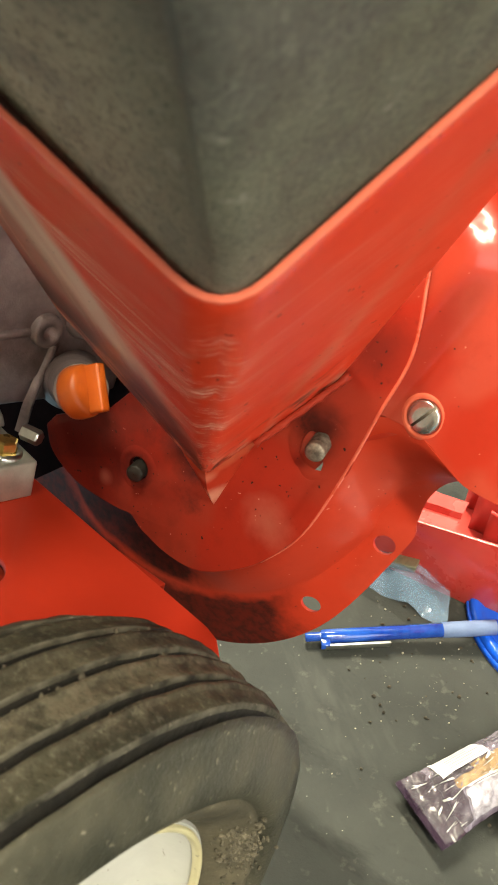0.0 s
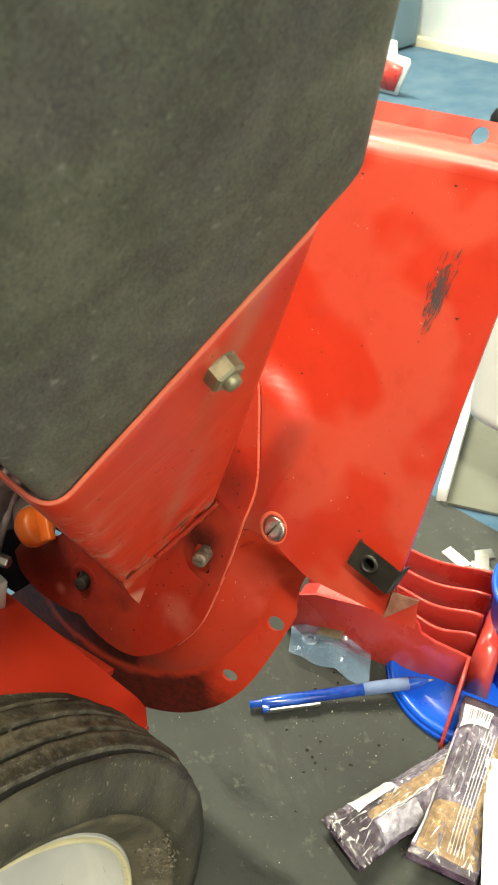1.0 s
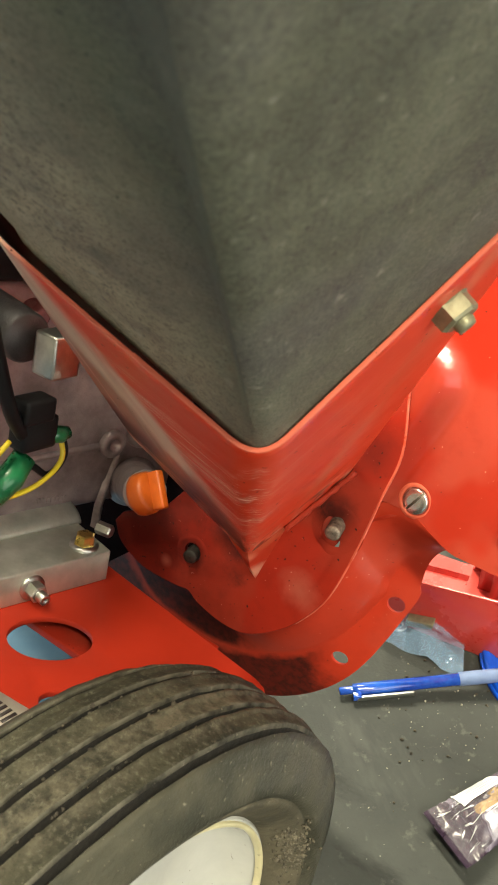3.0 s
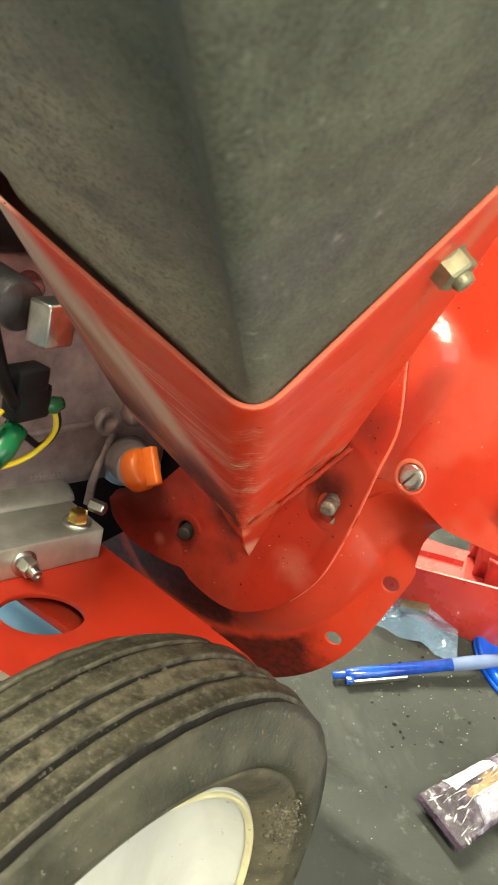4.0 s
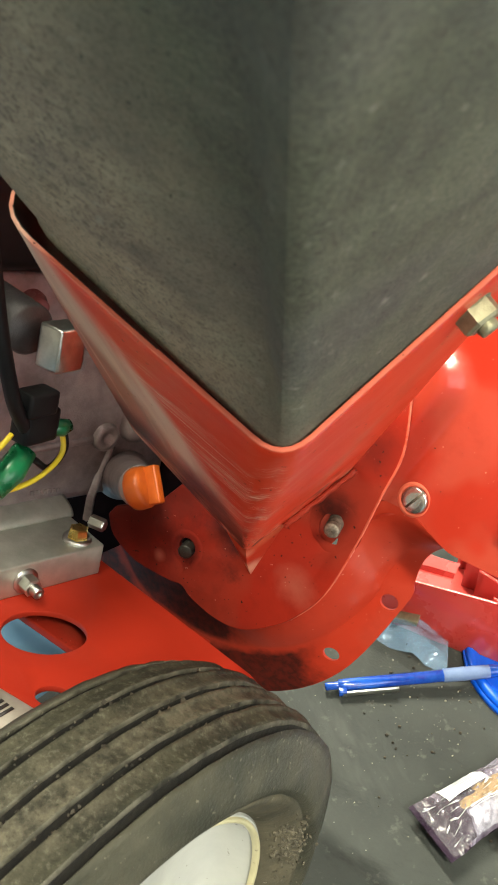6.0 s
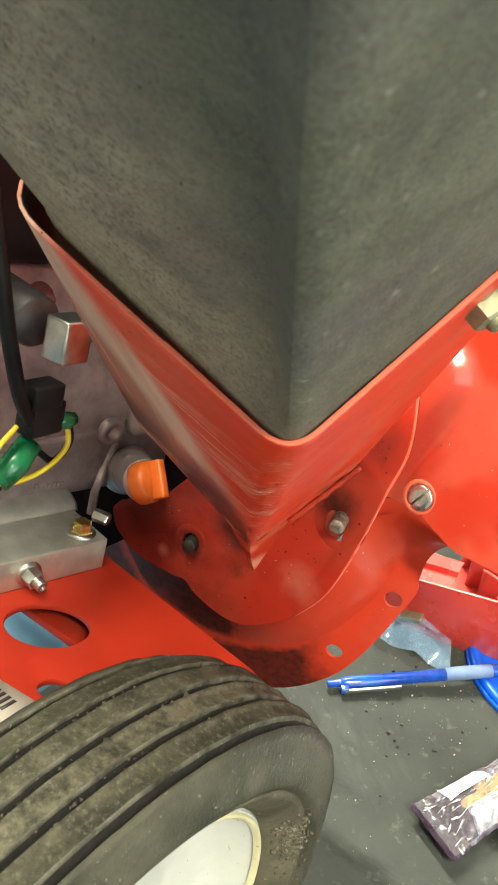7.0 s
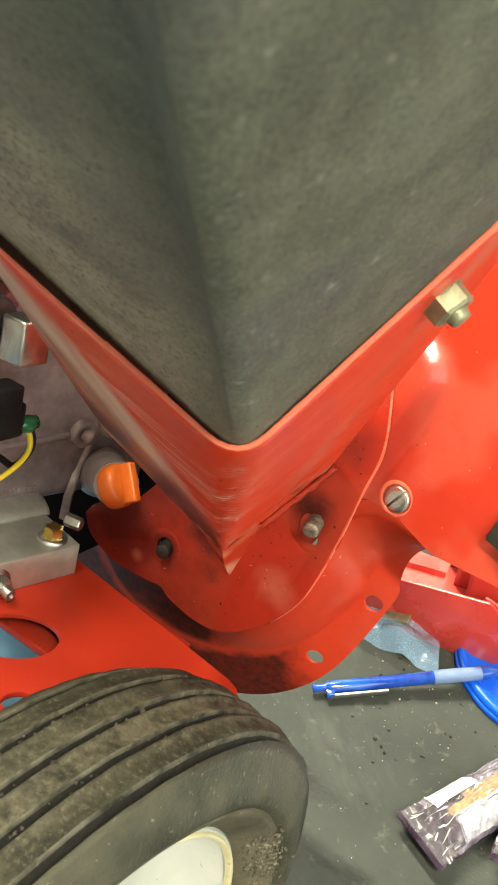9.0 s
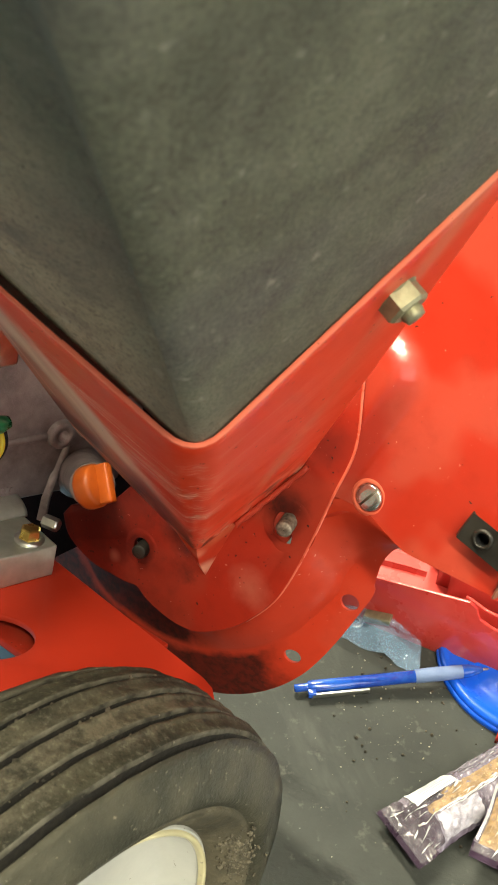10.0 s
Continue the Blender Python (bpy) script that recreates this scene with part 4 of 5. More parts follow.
ring_n = len(rows[0])
for f in skin_bm.faces:
    ids = [v.index % ring_n for v in f.verts]
    for lp in f.loops:
        i = lp.vert.index % ring_n
        lp[along].uv = ((ring_n if i == 0 and max(ids) == ring_n - 1 else i) / ring_n, lp.vert.index // ring_n / 22)
chute = part("chipper_chute", skin_bm, RED_WORN, machine, "scratched dusty red chipper chute")
baked(chute, (), 0.0017, 0.0, 0.0004)
# inward faces on the left go black in place of shade inside the mouth
chute.data.materials.append(STEEL_AND_SHADE)
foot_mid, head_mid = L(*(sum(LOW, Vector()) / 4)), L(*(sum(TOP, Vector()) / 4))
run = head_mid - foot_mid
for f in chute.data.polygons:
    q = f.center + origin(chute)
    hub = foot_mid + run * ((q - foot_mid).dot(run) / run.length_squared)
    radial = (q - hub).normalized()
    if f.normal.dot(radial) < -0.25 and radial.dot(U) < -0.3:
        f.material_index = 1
# folded nose that closes the chute's corner on to the plate
back = (sum(LOW, Vector()) / 4 - LOW[1]).normalized()
run_l, run_r = (LOW[0] - LOW[1]).normalized(), (LOW[2] - LOW[1]).normalized()
tip_at = Vector((-0.1225, -0.1450, 0.0064))
wing_l, wing_r, crown = LOW[1] + run_l * 0.020, LOW[1] + run_r * 0.030, LOW[1] - back * 0.0004
rows = []
for k in range(11):
    f = k / 10
    row = []
    for j in range(17):
        g = j / 8 - 1
        side_pt = crown.lerp(wing_l, -g) if g < 0 else crown.lerp(wing_r, g)
        q = side_pt.lerp(tip_at, f)
        # blunt along the corner edge, hollow just beside the bead
        q = q + back * 0.0022 * (1 - abs(g)) ** 2 * (1 - f) * 0.5 + Vector((0, 0, 0.0016)) * math.sin(math.pi * f) * (1 - abs(g))
        q = q + Vector((noise.noise(q * 260), noise.noise(q * 260 + Vector((9, 0, 0))), 0)) * 0.0006 * f
        row.append(L(*q))
    rows.append(row)
nose_ob = part("weld_nose", loft(rows, False), RED_NOSE, chute, "rubbed folded nose welded to the plate")
baked(nose_ob, (), 0.0014, face=N)
bead = [Vector(T).lerp(Vector(D), k / 24) for k in range(8, 25)]
part("weld_seam", tube([L(p.x + 0.002 + random.uniform(-0.0004, 0.0004), p.y - 0.001, p.z + random.uniform(-0.0004, 0.0004)) for p in bead], [random.uniform(0.0013, 0.0020) for _ in bead], 8), RED_DIRTY, chute)

# dark rubber extension set in the mouth of the chute
AX = Vector((0.36, 0.60, 0.715)).normalized()
mouth = [p.copy() for p in TOP]
mouth[0] = mouth[0].lerp(mouth[3], 0.03) + Vector((0.0035, 0.002, 0.002))
mid = sum(mouth, Vector()) / 4
mouth[1] = mouth[1] + (mid - mouth[1]).normalized() * 0.0026
mouth[2] = Vector((0.0300, 0.1440, 0.1345))
mouth[3] = mouth[3] + (mid - mouth[3]).normalized() * 0.0065
FLARE = (Vector((-0.75, 0.12, 0.0)), Vector((-0.058, -0.005, 0.035)), Vector((0.0, 0.0, 0.0)), Vector((-0.5, 0.2, 0.0)))
rows = []
for k in range(19):
    d = (-0.008, -0.004, 0.0, 0.004)[k] if k < 4 else 0.004 + (k - 3) * 0.02
    cs = [c + AX * d + f * max(0, d) for c, f in zip(mouth, FLARE)]
    ring_pts = rounded(cs, [0.02, 0.008 + 0.012 * max(0, d), 0.016, 0.02], 7, 10)
    # a valley runs up beside the corner's ridge
    dip = 1.7 * smooth(d, -0.004, 0.06)
    heart = sum(cs, Vector()) / 4
    for i, depth in ((13, 0.0006), (14, 0.0016), (15, 0.0034), (16, 0.0056), (17, 0.0072), (18, 0.0062), (19, 0.0028)):
        ring_pts[i] = ring_pts[i] + (heart - ring_pts[i]).normalized() * depth * dip
    # and the dusty side swells between the corners
    for i in range(7, 14):
        ring_pts[i] = ring_pts[i] - (heart - ring_pts[i]).normalized() * 0.006 * math.sin(math.pi * (i - 6) / 8) * smooth(d, 0.0, 0.08)
    rows.append([L(*p) for p in ring_pts])
ext = part("hopper_extension", loft(rows), RUBBER, machine, "dark grey-green grained rubber hopper extension")
middle = sum((v.co for v in ext.data.vertices), Vector()) / len(ext.data.vertices)
if sum(f.normal.dot(f.center - middle) * f.area for f in ext.data.polygons) < 0:
    ext.data.flip_normals()
baked(ext, (), 0.004, -1.0, 0.001)

# flanged bolt through chute and extension
NR = (L(*V) - L(*T)).cross(L(*D) - L(*T)).normalized()
if NR.dot(U) < 0:
    NR = -NR
at = L(-0.0145, 0.0605, 0.133)
nut = part("flange_nut", lathe(at - NR * 0.001, NR, [(0, 0.0080), (0.001, 0.0082), (0.0018, 0.0077), (0.003, 0.0060)], 30), OLIVE, machine, "olive zinc flange nut")
sharp(part("hex", lathe(at + NR * 0.001, NR, [(0, 0.0070), (0.0056, 0.0070), (0.0066, 0.0060), (0.0066, 0.003)], 6), OLIVE, nut), 25)
part("bolt_end", lathe(at + NR * 0.0045, NR, [(0, 0.0036), (0.001, 0.0033), (0.002, 0.0036), (0.003, 0.0033), (0.004, 0.0036), (0.005, 0.0033), (0.006, 0.003), (0.0062, 0.0002)], 18), OLIVE, nut)

# base plate under the engine
def base(u, n, h):
    return L(u, -0.1905 + h, n)


bp = [(-0.31, 0.003), (-0.226, 0.0118), (-0.096, 0.0285), (-0.088, 0.0315), (-0.078, 0.042), (-0.078, 0.075), (-0.11, 0.2), (-0.31, 0.2)]
deck = part("base_plate", sheet(bp, [circle(-0.191, 0.091, 0.0228, 0.0187, 36, -0.81), circle(-0.1520, 0.1230, 0.0085, 0.0070, 26, -0.8)], base, 0.004), RED_BRIGHT, machine, "flat orange-red steel base plate with oval holes")
baked(deck, (), 0, bevel=0.001)
part("skirt", sheet([(0.040, 0.0), (0.075, 0.0), (0.07, -0.022), (0.046, -0.022)], [], lambda a, b, h: L(-0.078 + h - 0.003, -0.1895 + b, a), 0.003), RED_BRIGHT, deck)
part("cross_member", box(L(-0.205, -0.2085, 0.034), U * 0.065, W * 0.0025, N * 0.036, 0.001), RED_DIRTY, deck)
part("label", sheet([(-0.175, 0.1397), (-0.143, 0.1358), (-0.138, 0.175), (-0.17, 0.179)], [], lambda a, b, h: base(a, b, 0.0042 + h), 0.0004), DUSTY_PAPER, deck, "white paper label with a barcode")
for k in range(5):
    part("barcode_bar", sheet([(-0.172 + k * 0.0035, 0.144), (-0.170 + k * 0.0035, 0.144), (-0.170 + k * 0.0035, 0.153), (-0.172 + k * 0.0035, 0.153)], [], lambda a, b, h: base(a, b, 0.0048 + h), 0.0002), INK, deck)

# spring clip nut on the panel and the folded lip below it
ca, cb = Vector((0.0128, -0.0036, 0)), Vector((-0.0020, -0.0072, 0))
cm = Vector((0.0108, -0.0568, 0))
rows = []
for j in (-1.0, -0.92, 0.92, 1.0):
    row = []
    for i, n in ((-1.0, 0.0006), (-0.93, 0.0028), (0.93, 0.0028), (1.0, 0.0012), (1.0, -0.007)):
        q = cm + ca * i * (1.0 if abs(j) < 0.95 else 0.97) + cb * j
        row.append(L(q.x, q.y, n))
    rows.append(row)
clip = part("clip_nut", loft(rows, False), STEEL_AND_SHADE, machine, "black spring-steel clip nut")
baked(clip, [lathe(L(0.0085, -0.0560, -0.02), N, [(0, 0.0030), (0.04, 0.0030)], 20, caps=True)], 0.0012, face=N)
part("thread_ring", lathe(L(0.0085, -0.0560, 0.0030), N, [(0, 0.0030), (0.0012, 0.0032), (0.0014, 0.0042), (0, 0.0050)], 24), STEEL_AND_SHADE, clip)
part("bore", lathe(L(0.0085, -0.0560, -0.004), N, [(0, 0.0002), (0, 0.0029), (0.007, 0.0030)], 24), BLACK, clip)
lip_a, lip_b, lip_far = L(0.0203, -0.083, -0.003), L(0.0214, -0.0675, -0.003), U * 0.0105 - N * 0.006
lip_end, lip_low = lip_a + lip_far * 1.24 + W * 0.0129, lip_a + lip_far * 1.42 - W * 0.0033
flange = part("return_flange", loft([[lip_b, lip_b.lerp(lip_end, 0.5), lip_end + W * 0.0006], [lip_a, lip_a.lerp(lip_end, 0.5), lip_end]], False), RED_TAN, panel, "rubbed tan folded flange", smooth=False)
baked(flange, (), 0.0018)
part("flange_return", loft([[lip_a - W * 0.0004, lip_a.lerp(lip_end, 0.5) - W * 0.0004, lip_end - W * 0.0004], [lip_a + lip_far * 0.1 - W * 0.0010, lip_a.lerp(lip_low, 0.55), lip_low]], False), RED, panel, smooth=False)
random.seed(4)
flecks = bmesh.new()
for k in range(230):
    w = 0.078 + random.gauss(0, 0.008)
    u = 0.0045 + random.gauss(0, 0.0014 + 0.03 * max(0.0, w - 0.062) * 0.9) + (w - 0.078) * 0.12
    a, b = random.uniform(0.00008, 0.00026), random.uniform(0.0006, 0.0030)
    turn = random.gauss(-0.12, 0.12)
    flecks.faces.new([flecks.verts.new(L(x, y, panel_n(x, y) + 0.00025)) for x, y in circle(u, w, a, b, 7, turn)])
part("scuff", flecks, INK, panel, "black rubbed scuff mark", smooth=False)

# ---- wheel ----
AXLE = TREAD_AXLE
HUB = Vector((0.0057, 0.0913, 0.1548))
prof = [(-0.0245, 0.1065), (-0.030, 0.113), (-0.0385, 0.125), (-0.045, 0.134), (-0.0465, 0.141), (-0.044, 0.1475), (-0.0395, 0.1515)]
GROOVES = (-0.0370, -0.0247, -0.0125, 0.0, 0.0125)
for g in GROOVES:
    prof += [(g - 0.0080, 0.1545), (g - 0.0050, 0.1545), (g - 0.0028, 0.1549), (g - 0.0023, 0.1543), (g - 0.0021, 0.1531), (g - 0.0012, 0.1475), (g + 0.0007, 0.1480), (g + 0.0010, 0.1543), (g + 0.0016, 0.1556)] + ([(g + 0.0030, 0.1553), (g + 0.0036, 0.1547)] if g < 0.012 else [])
prof = [q for q in prof if q[0] > -0.0465]
prof += [(0.0150, 0.1512), (0.0172, 0.1482), (0.0194, 0.1435), (0.0208, 0.138), (0.0213, 0.1335), (0.0203, 0.1290), (0.0178, 0.1264), (0.0174, 0.1252), (0.0184, 0.1240), (0.0176, 0.1205), (0.0145, 0.116), (0.0105, 0.1112), (0.0072, 0.1082), (0.0045, 0.1068)]
bm = lathe(HUB, AXLE, prof, 400, ref=(0, 0, 1))
for v in bm.verts:
    q = v.co - HUB
    s = q.dot(AXLE)
    r = q - AXLE * s
    k = noise.noise(v.co * 90) * 0.0007 * smooth(r.length, 0.145, 0.151) + noise.noise(v.co * 25) * 0.0004
    v.co += r.normalized() * k
rim_prof = [(0.0050, 0.1072), (0.0064, 0.1062), (0.0066, 0.1048), (0.0050, 0.1036), (0.0015, 0.1028), (-0.006, 0.1002), (-0.012, 0.0975), (-0.0145, 0.094), (-0.0155, 0.085), (-0.0145, 0.07), (-0.010, 0.058), (-0.006, 0.045), (-0.005, 0.034), (0.004, 0.029), (0.012, 0.027), (0.013, 0.022), (0.013, 0.009), (0.006, 0.0088)]
rim = part("wheel", lathe(HUB, AXLE, rim_prof, 120), CREAM, machine, "cream enamelled wheel rim")
baked(rim, (), 0.002)
part("rim_lip", lathe(HUB, AXLE, [(0.0062, 0.1055), (0.0078, 0.1050), (0.0082, 0.1040), (0.0074, 0.1030), (0.0050, 0.1026)], 120), LIP, rim, "yellowish rolled rim lip")
tyre = part("tyre", bm, TYRE, rim, "worn muddy ribbed rubber tyre")
tyre.data.materials.append(TREAD)
tyre.data.materials.append(SIDEWALL)
tyre.data.materials.append(RIB_EDGE)
tyre.data.materials.append(GROOVE_SHADE)
# groove walls and floors take the painted shade, index 4
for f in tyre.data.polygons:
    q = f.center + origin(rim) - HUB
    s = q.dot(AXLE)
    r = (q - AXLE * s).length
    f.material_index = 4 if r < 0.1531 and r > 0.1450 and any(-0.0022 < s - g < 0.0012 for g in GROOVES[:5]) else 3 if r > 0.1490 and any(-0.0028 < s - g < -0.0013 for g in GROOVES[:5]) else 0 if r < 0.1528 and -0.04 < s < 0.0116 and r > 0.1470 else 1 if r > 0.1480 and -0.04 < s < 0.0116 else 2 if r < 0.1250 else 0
# the crown falls away inboard, and the tyre sits flat under its load
for v in tyre.data.vertices:
    q = v.co + origin(rim) - HUB
    s = q.dot(AXLE)
    rad = q - AXLE * s
    r = rad.length
    if r > 0.1066:
        load = smooth(-rad.z / r, 0.5, 0.95)
        drop = 0.0092 * min(1.1, max(0.0, (-0.018 - s) / 0.027)) ** 2 * smooth(r, 0.115, 0.14)
        drop += 0.005 * min(1.0, max(0.0, (s - 0.002) / 0.015)) ** 2 * smooth(r, 0.120, 0.14)
        less = ((r - 0.1065) * 0.04 + drop) * (1 - load)
        v.co -= rad / r * less
mud = bmesh.new()
for k in range(260):
    th, r = radians(random.gauss(88, 6)), random.gauss(0.1170, 0.0035)
    s = 0.0147 + (r - 0.1160) * 0.69
    p = HUB + AXLE * s + (Vector((0, 0, 1)) * math.cos(th) - AXLE.cross(Vector((0, 0, 1))) * math.sin(th)) * r
    q = random.uniform(0.0003, 0.0011) if k % 4 else random.uniform(0.0009, 0.0017)
    bmesh.ops.create_icosphere(mud, subdivisions=1, radius=q, matrix=Matrix.Translation(p) @ Euler((k, k * 2, k * 3)).to_matrix().to_4x4() @ Matrix.Diagonal((1, random.uniform(0.5, 1), 0.6, 1)))
part("mud_patch", mud, GRIT_DARK, rim, "dried gritty mud on the sidewall", smooth=False)["kind"] = "stuff"
part("axle", lathe(HUB, AXLE, [(-0.14, 0.0085), (0.016, 0.0085), (0.0175, 0.007), (0.0175, 0.0003)], 24), ZINC, rim)
random.seed(9)
for k in range(210):
    g = random.choice((-0.0247, -0.0125, 0.0))
    th = random.uniform(-0.9, 1.1) if k % 3 else random.choice((-0.55, -0.2, 0.05, 0.4, 0.75)) + random.gauss(0, 0.05)
    x, y, a = frame_of(AXLE)
    up = Vector((0, 0, 1))
    side = AXLE.cross(up)
    r = 0.1521 + random.uniform(-0.0020, 0.0002)
    p = HUB + AXLE * (g + random.gauss(0, 0.0015)) + (up * math.cos(th) - side * math.sin(th)) * r
    s = random.uniform(0.0002, 0.0006) if k % 6 else random.uniform(0.0006, 0.0011)
    b = bmesh.new()
    bmesh.ops.create_icosphere(b, subdivisions=1, radius=s, matrix=Matrix.Translation(p))
    for v in b.verts:
        v.co += Vector((random.uniform(-1, 1), random.uniform(-1, 1), random.uniform(-1, 1))) * s * 0.45
    part("tread_grit", b, random.choice((GRIT_DARK, DIRT, DIRT)), rim, smooth=False)

# ---- engine ----
# its own axes: a along the mounting foot, b out of its side, w up
EA, EB_ = U * -0.196 + N * 0.98, U * 0.98 + N * 0.196


def EP(a, b, w):
    return L(-0.2129, w, 0.0251) + EA * a + EB_ * b


case = bmesh.new()
box(EP(0.06, -0.105, -0.088), EA * 0.145, EB_ * 0.055, W * 0.077, 0.008, case, 3)
engine = part("engine", case, CASE, machine, "mauve-grey cast engine crankcase")
part("cooling_shroud", box(EP(0.08, -0.09, 0.045), EA * 0.13, EB_ * 0.062, W * 0.055, 0.014, None, 3), SHROUD, engine, "dark grey painted shroud over the cylinder")
# unseen upper block, added to keep ceiling light off the lower left
part("shade_block", box(EP(0.12, -0.075, 0.165), EA * 0.14, EB_ * 0.075, W * 0.062, 0.02, None, 3), BLACK, engine, "unseen black block added to shade the engine side")
part("side_cover", box(EP(-0.062, -0.075, -0.075), EA * 0.024, EB_ * 0.036, W * 0.05, 0.010, None, 3), CASE, engine)
foot = bmesh.new()
box(EP(0.075, -0.026, -0.17625), EA * 0.075, EB_ * 0.026, W * 0.01025, 0.0012, foot)
part("mounting_foot", foot, ALLOY_FOOT, engine, "bare milled aluminium mounting foot")
rows = []
for a in (-0.002, 0.0, 0.05, 0.1, 0.149):
    rows.append([EP(a, -0.040 - 0.018 * (1 - math.cos(k * math.pi / 16)) + 0.004, -0.1665 + 0.0085 * math.sin(k * math.pi / 16)) for k in range(9)] + [EP(a, -0.056, -0.1665)])
part("foot_fillet", loft(rows, True, True), ALLOY_FOOT, engine, "rough cast fillet above the foot")
bolt = EP(0.012, -0.0115, -0.166)
part("washer", lathe(bolt, W, [(0, 0.0088), (0.0018, 0.0088), (0.0022, 0.005)], 30), ZINC, engine)
sharp(part("brass_bolt", lathe(bolt + W * 0.0018, W, [(0, 0.0068), (0.0012, 0.0064), (0.0012, 0.0060), (0.0058, 0.0060), (0.0066, 0.0050), (0.0066, 0.0002)], 6, ref=U * 0.8 + N), BRASS, engine, "yellow zinc hex bolt"), 25)
front = EP(0.053, 0.0, -0.1770)
part("washer", lathe(front, EB_, [(0, 0.0078), (0.0013, 0.0078), (0.0016, 0.005)], 28), ZINC, engine)
hexb = part("hex_bolt", lathe(front + EB_ * 0.001, EB_, [(0, 0.0056), (0.0075, 0.0056), (0.0082, 0.0048), (0.0082, 0.0002)], 6), ZINC, engine, "bright zinc hex bolt")
sharp(hexb, 25)
part("bolt_end", lathe(front + EB_ * 0.006, EB_, [(0, 0.0034), (0.0085, 0.0034), (0.009, 0.0028), (0.009, 0.0014), (0.0080, 0.0012), (0.0080, 0.0002)], 16), ZINC, hexb)
sharp(part("hex_bolt", lathe(EP(-0.0045, -0.012, -0.1595), EB_ * 0.9 - EA * 0.4, [(-0.007, 0.0042), (0.002, 0.0042), (0.003, 0.0036), (0.003, 0.0002)], 6), ZINC, engine), 25)
part("lug", lathe(EP(-0.0268, -0.051, -0.1203), EB_, [(0, 0.0100), (0.004, 0.0092), (0.0052, 0.0080), (0.0054, 0.0040), (0.001, 0.0034), (0.001, 0.0002)], 26), CASE, engine)
ridge = ((0, -0.0030), (0.0026, -0.0021), (0.0034, 0.0), (0.0026, 0.0021), (0, 0.0030))
part("cast_rib", loft([[EP(a + v, b + h, w) for h, v in ridge] for a, b, w in ((-0.034, -0.051, -0.129), (-0.029, -0.051, -0.146), (-0.019, -0.044, -0.160), (-0.006, -0.028, -0.1645))], False), CASE, engine)
part("cast_rib", loft([[EP(a, -0.051 + h * 0.8, w + v) for h, v in ridge] for a, w in ((-0.020, -0.121), (0.02, -0.1225), (0.06, -0.124), (0.14, -0.127))], False), CASE, engine)
# unreadable cast mark
for k in range(7):
    part("cast_mark", box(EP(0.022 - 0.0032 * k, -0.0498, -0.1530 - 0.0002 * k), EA * 0.0011, EB_ * 0.0005, W * 0.0018, 0.0003), CASE, engine)
capax = (U * 0.78 + W * 0.55 - N * 0.15).normalized()
capc = L(-0.1950, -0.1185, 0.0245)
neck_to = EP(-0.050, -0.052, -0.152)
neck_ax = (capc - neck_to).normalized()
run = (capc - neck_to).length
part("filler_neck", lathe(neck_to - neck_ax * 0.006, neck_ax, [(0, 0.0185), (0.012, 0.0170), (0.020, 0.0150), (run - 0.006, 0.0118), (run - 0.0045, 0.0128), (run - 0.001, 0.0128), (run, 0.009)], 36), CASE, engine)
cap = part("oil_cap", lathe(capc - capax * 0.006, capax, [(0, 0.0108), (0.001, 0.0122), (0.0030, 0.0126), (0.0085, 0.0123), (0.0105, 0.0112), (0.0112, 0.009), (0.0114, 0.0002)], 40), ORANGE, engine, "orange plastic oil filler cap")
grip_up = (W * 0.9 - N * 0.25 - capax * (W * 0.9 - N * 0.25).dot(capax)).normalized()
part("cap_grip", box(capc + capax * 0.0078, capax * 0.0045, grip_up * 0.0112, capax.cross(grip_up) * 0.0030, 0.0014), ORANGE, cap)

# switch, clips and wires above the crankcase
part("switch_body", lathe(L(-0.212, -0.021, 0.111) - EB_ * 0.045, EB_, [(0, 0.0135), (0.030, 0.013), (0.042, 0.0125), (0.044, 0.011), (0.044, 0.0002)], 32), DARK_CASE, engine)
part("steel_bracket", box(L(-0.198, -0.0235, 0.106), U * 0.007, W * 0.0105, N * 0.0085, 0.0015), ZINC, engine, "bright steel bracket")
part("connector", box(L(-0.2, -0.062, 0.113), U * 0.006, W * 0.0085, N * 0.0105, 0.0025), BLACK, engine, "black wire connector")
part("connector_cap", box(L(-0.1975, -0.049, 0.117), U * 0.006, W * 0.006, N * 0.009, 0.002), BLACK, engine)
part("tape_sleeve", tube([L(-0.199, -0.0655, 0.106), L(-0.197, -0.066, 0.098), L(-0.196, -0.065, 0.0935)], [0.004, 0.0045, 0.003], 12), GREEN, engine, "green insulated terminal")
part("tape_sleeve", tube([L(-0.2, -0.075, 0.117), L(-0.198, -0.083, 0.126), L(-0.197, -0.09, 0.137)], [0.006, 0.007, 0.006], 12), GREEN, engine, "green insulated terminal")
part("yellow_wire", tube(spline([L(-0.197, -0.064, 0.099), L(-0.194, -0.078, 0.098), L(-0.193, -0.087, 0.111), L(-0.195, -0.091, 0.127), L(-0.197, -0.088, 0.141), L(-0.197, -0.074, 0.141), L(-0.199, -0.064, 0.128)]), 0.0014, 8), YELLOW, engine)
part("black_wire", tube(spline([L(-0.197, -0.064, 0.0975), L(-0.195, -0.077, 0.0955), L(-0.196, -0.086, 0.104), L(-0.198, -0.079, 0.117), L(-0.197, -0.092, 0.134), L(-0.198, -0.105, 0.15)]), 0.0017, 8), BLACK, engine)
part("cable", tube(spline([L(-0.198, -0.062, 0.121), L(-0.196, -0.045, 0.133), L(-0.199, -0.0124, 0.143), L(-0.203, 0.012, 0.147), L(-0.21, 0.04, 0.15)]), 0.0036, 10), BLACK, engine)
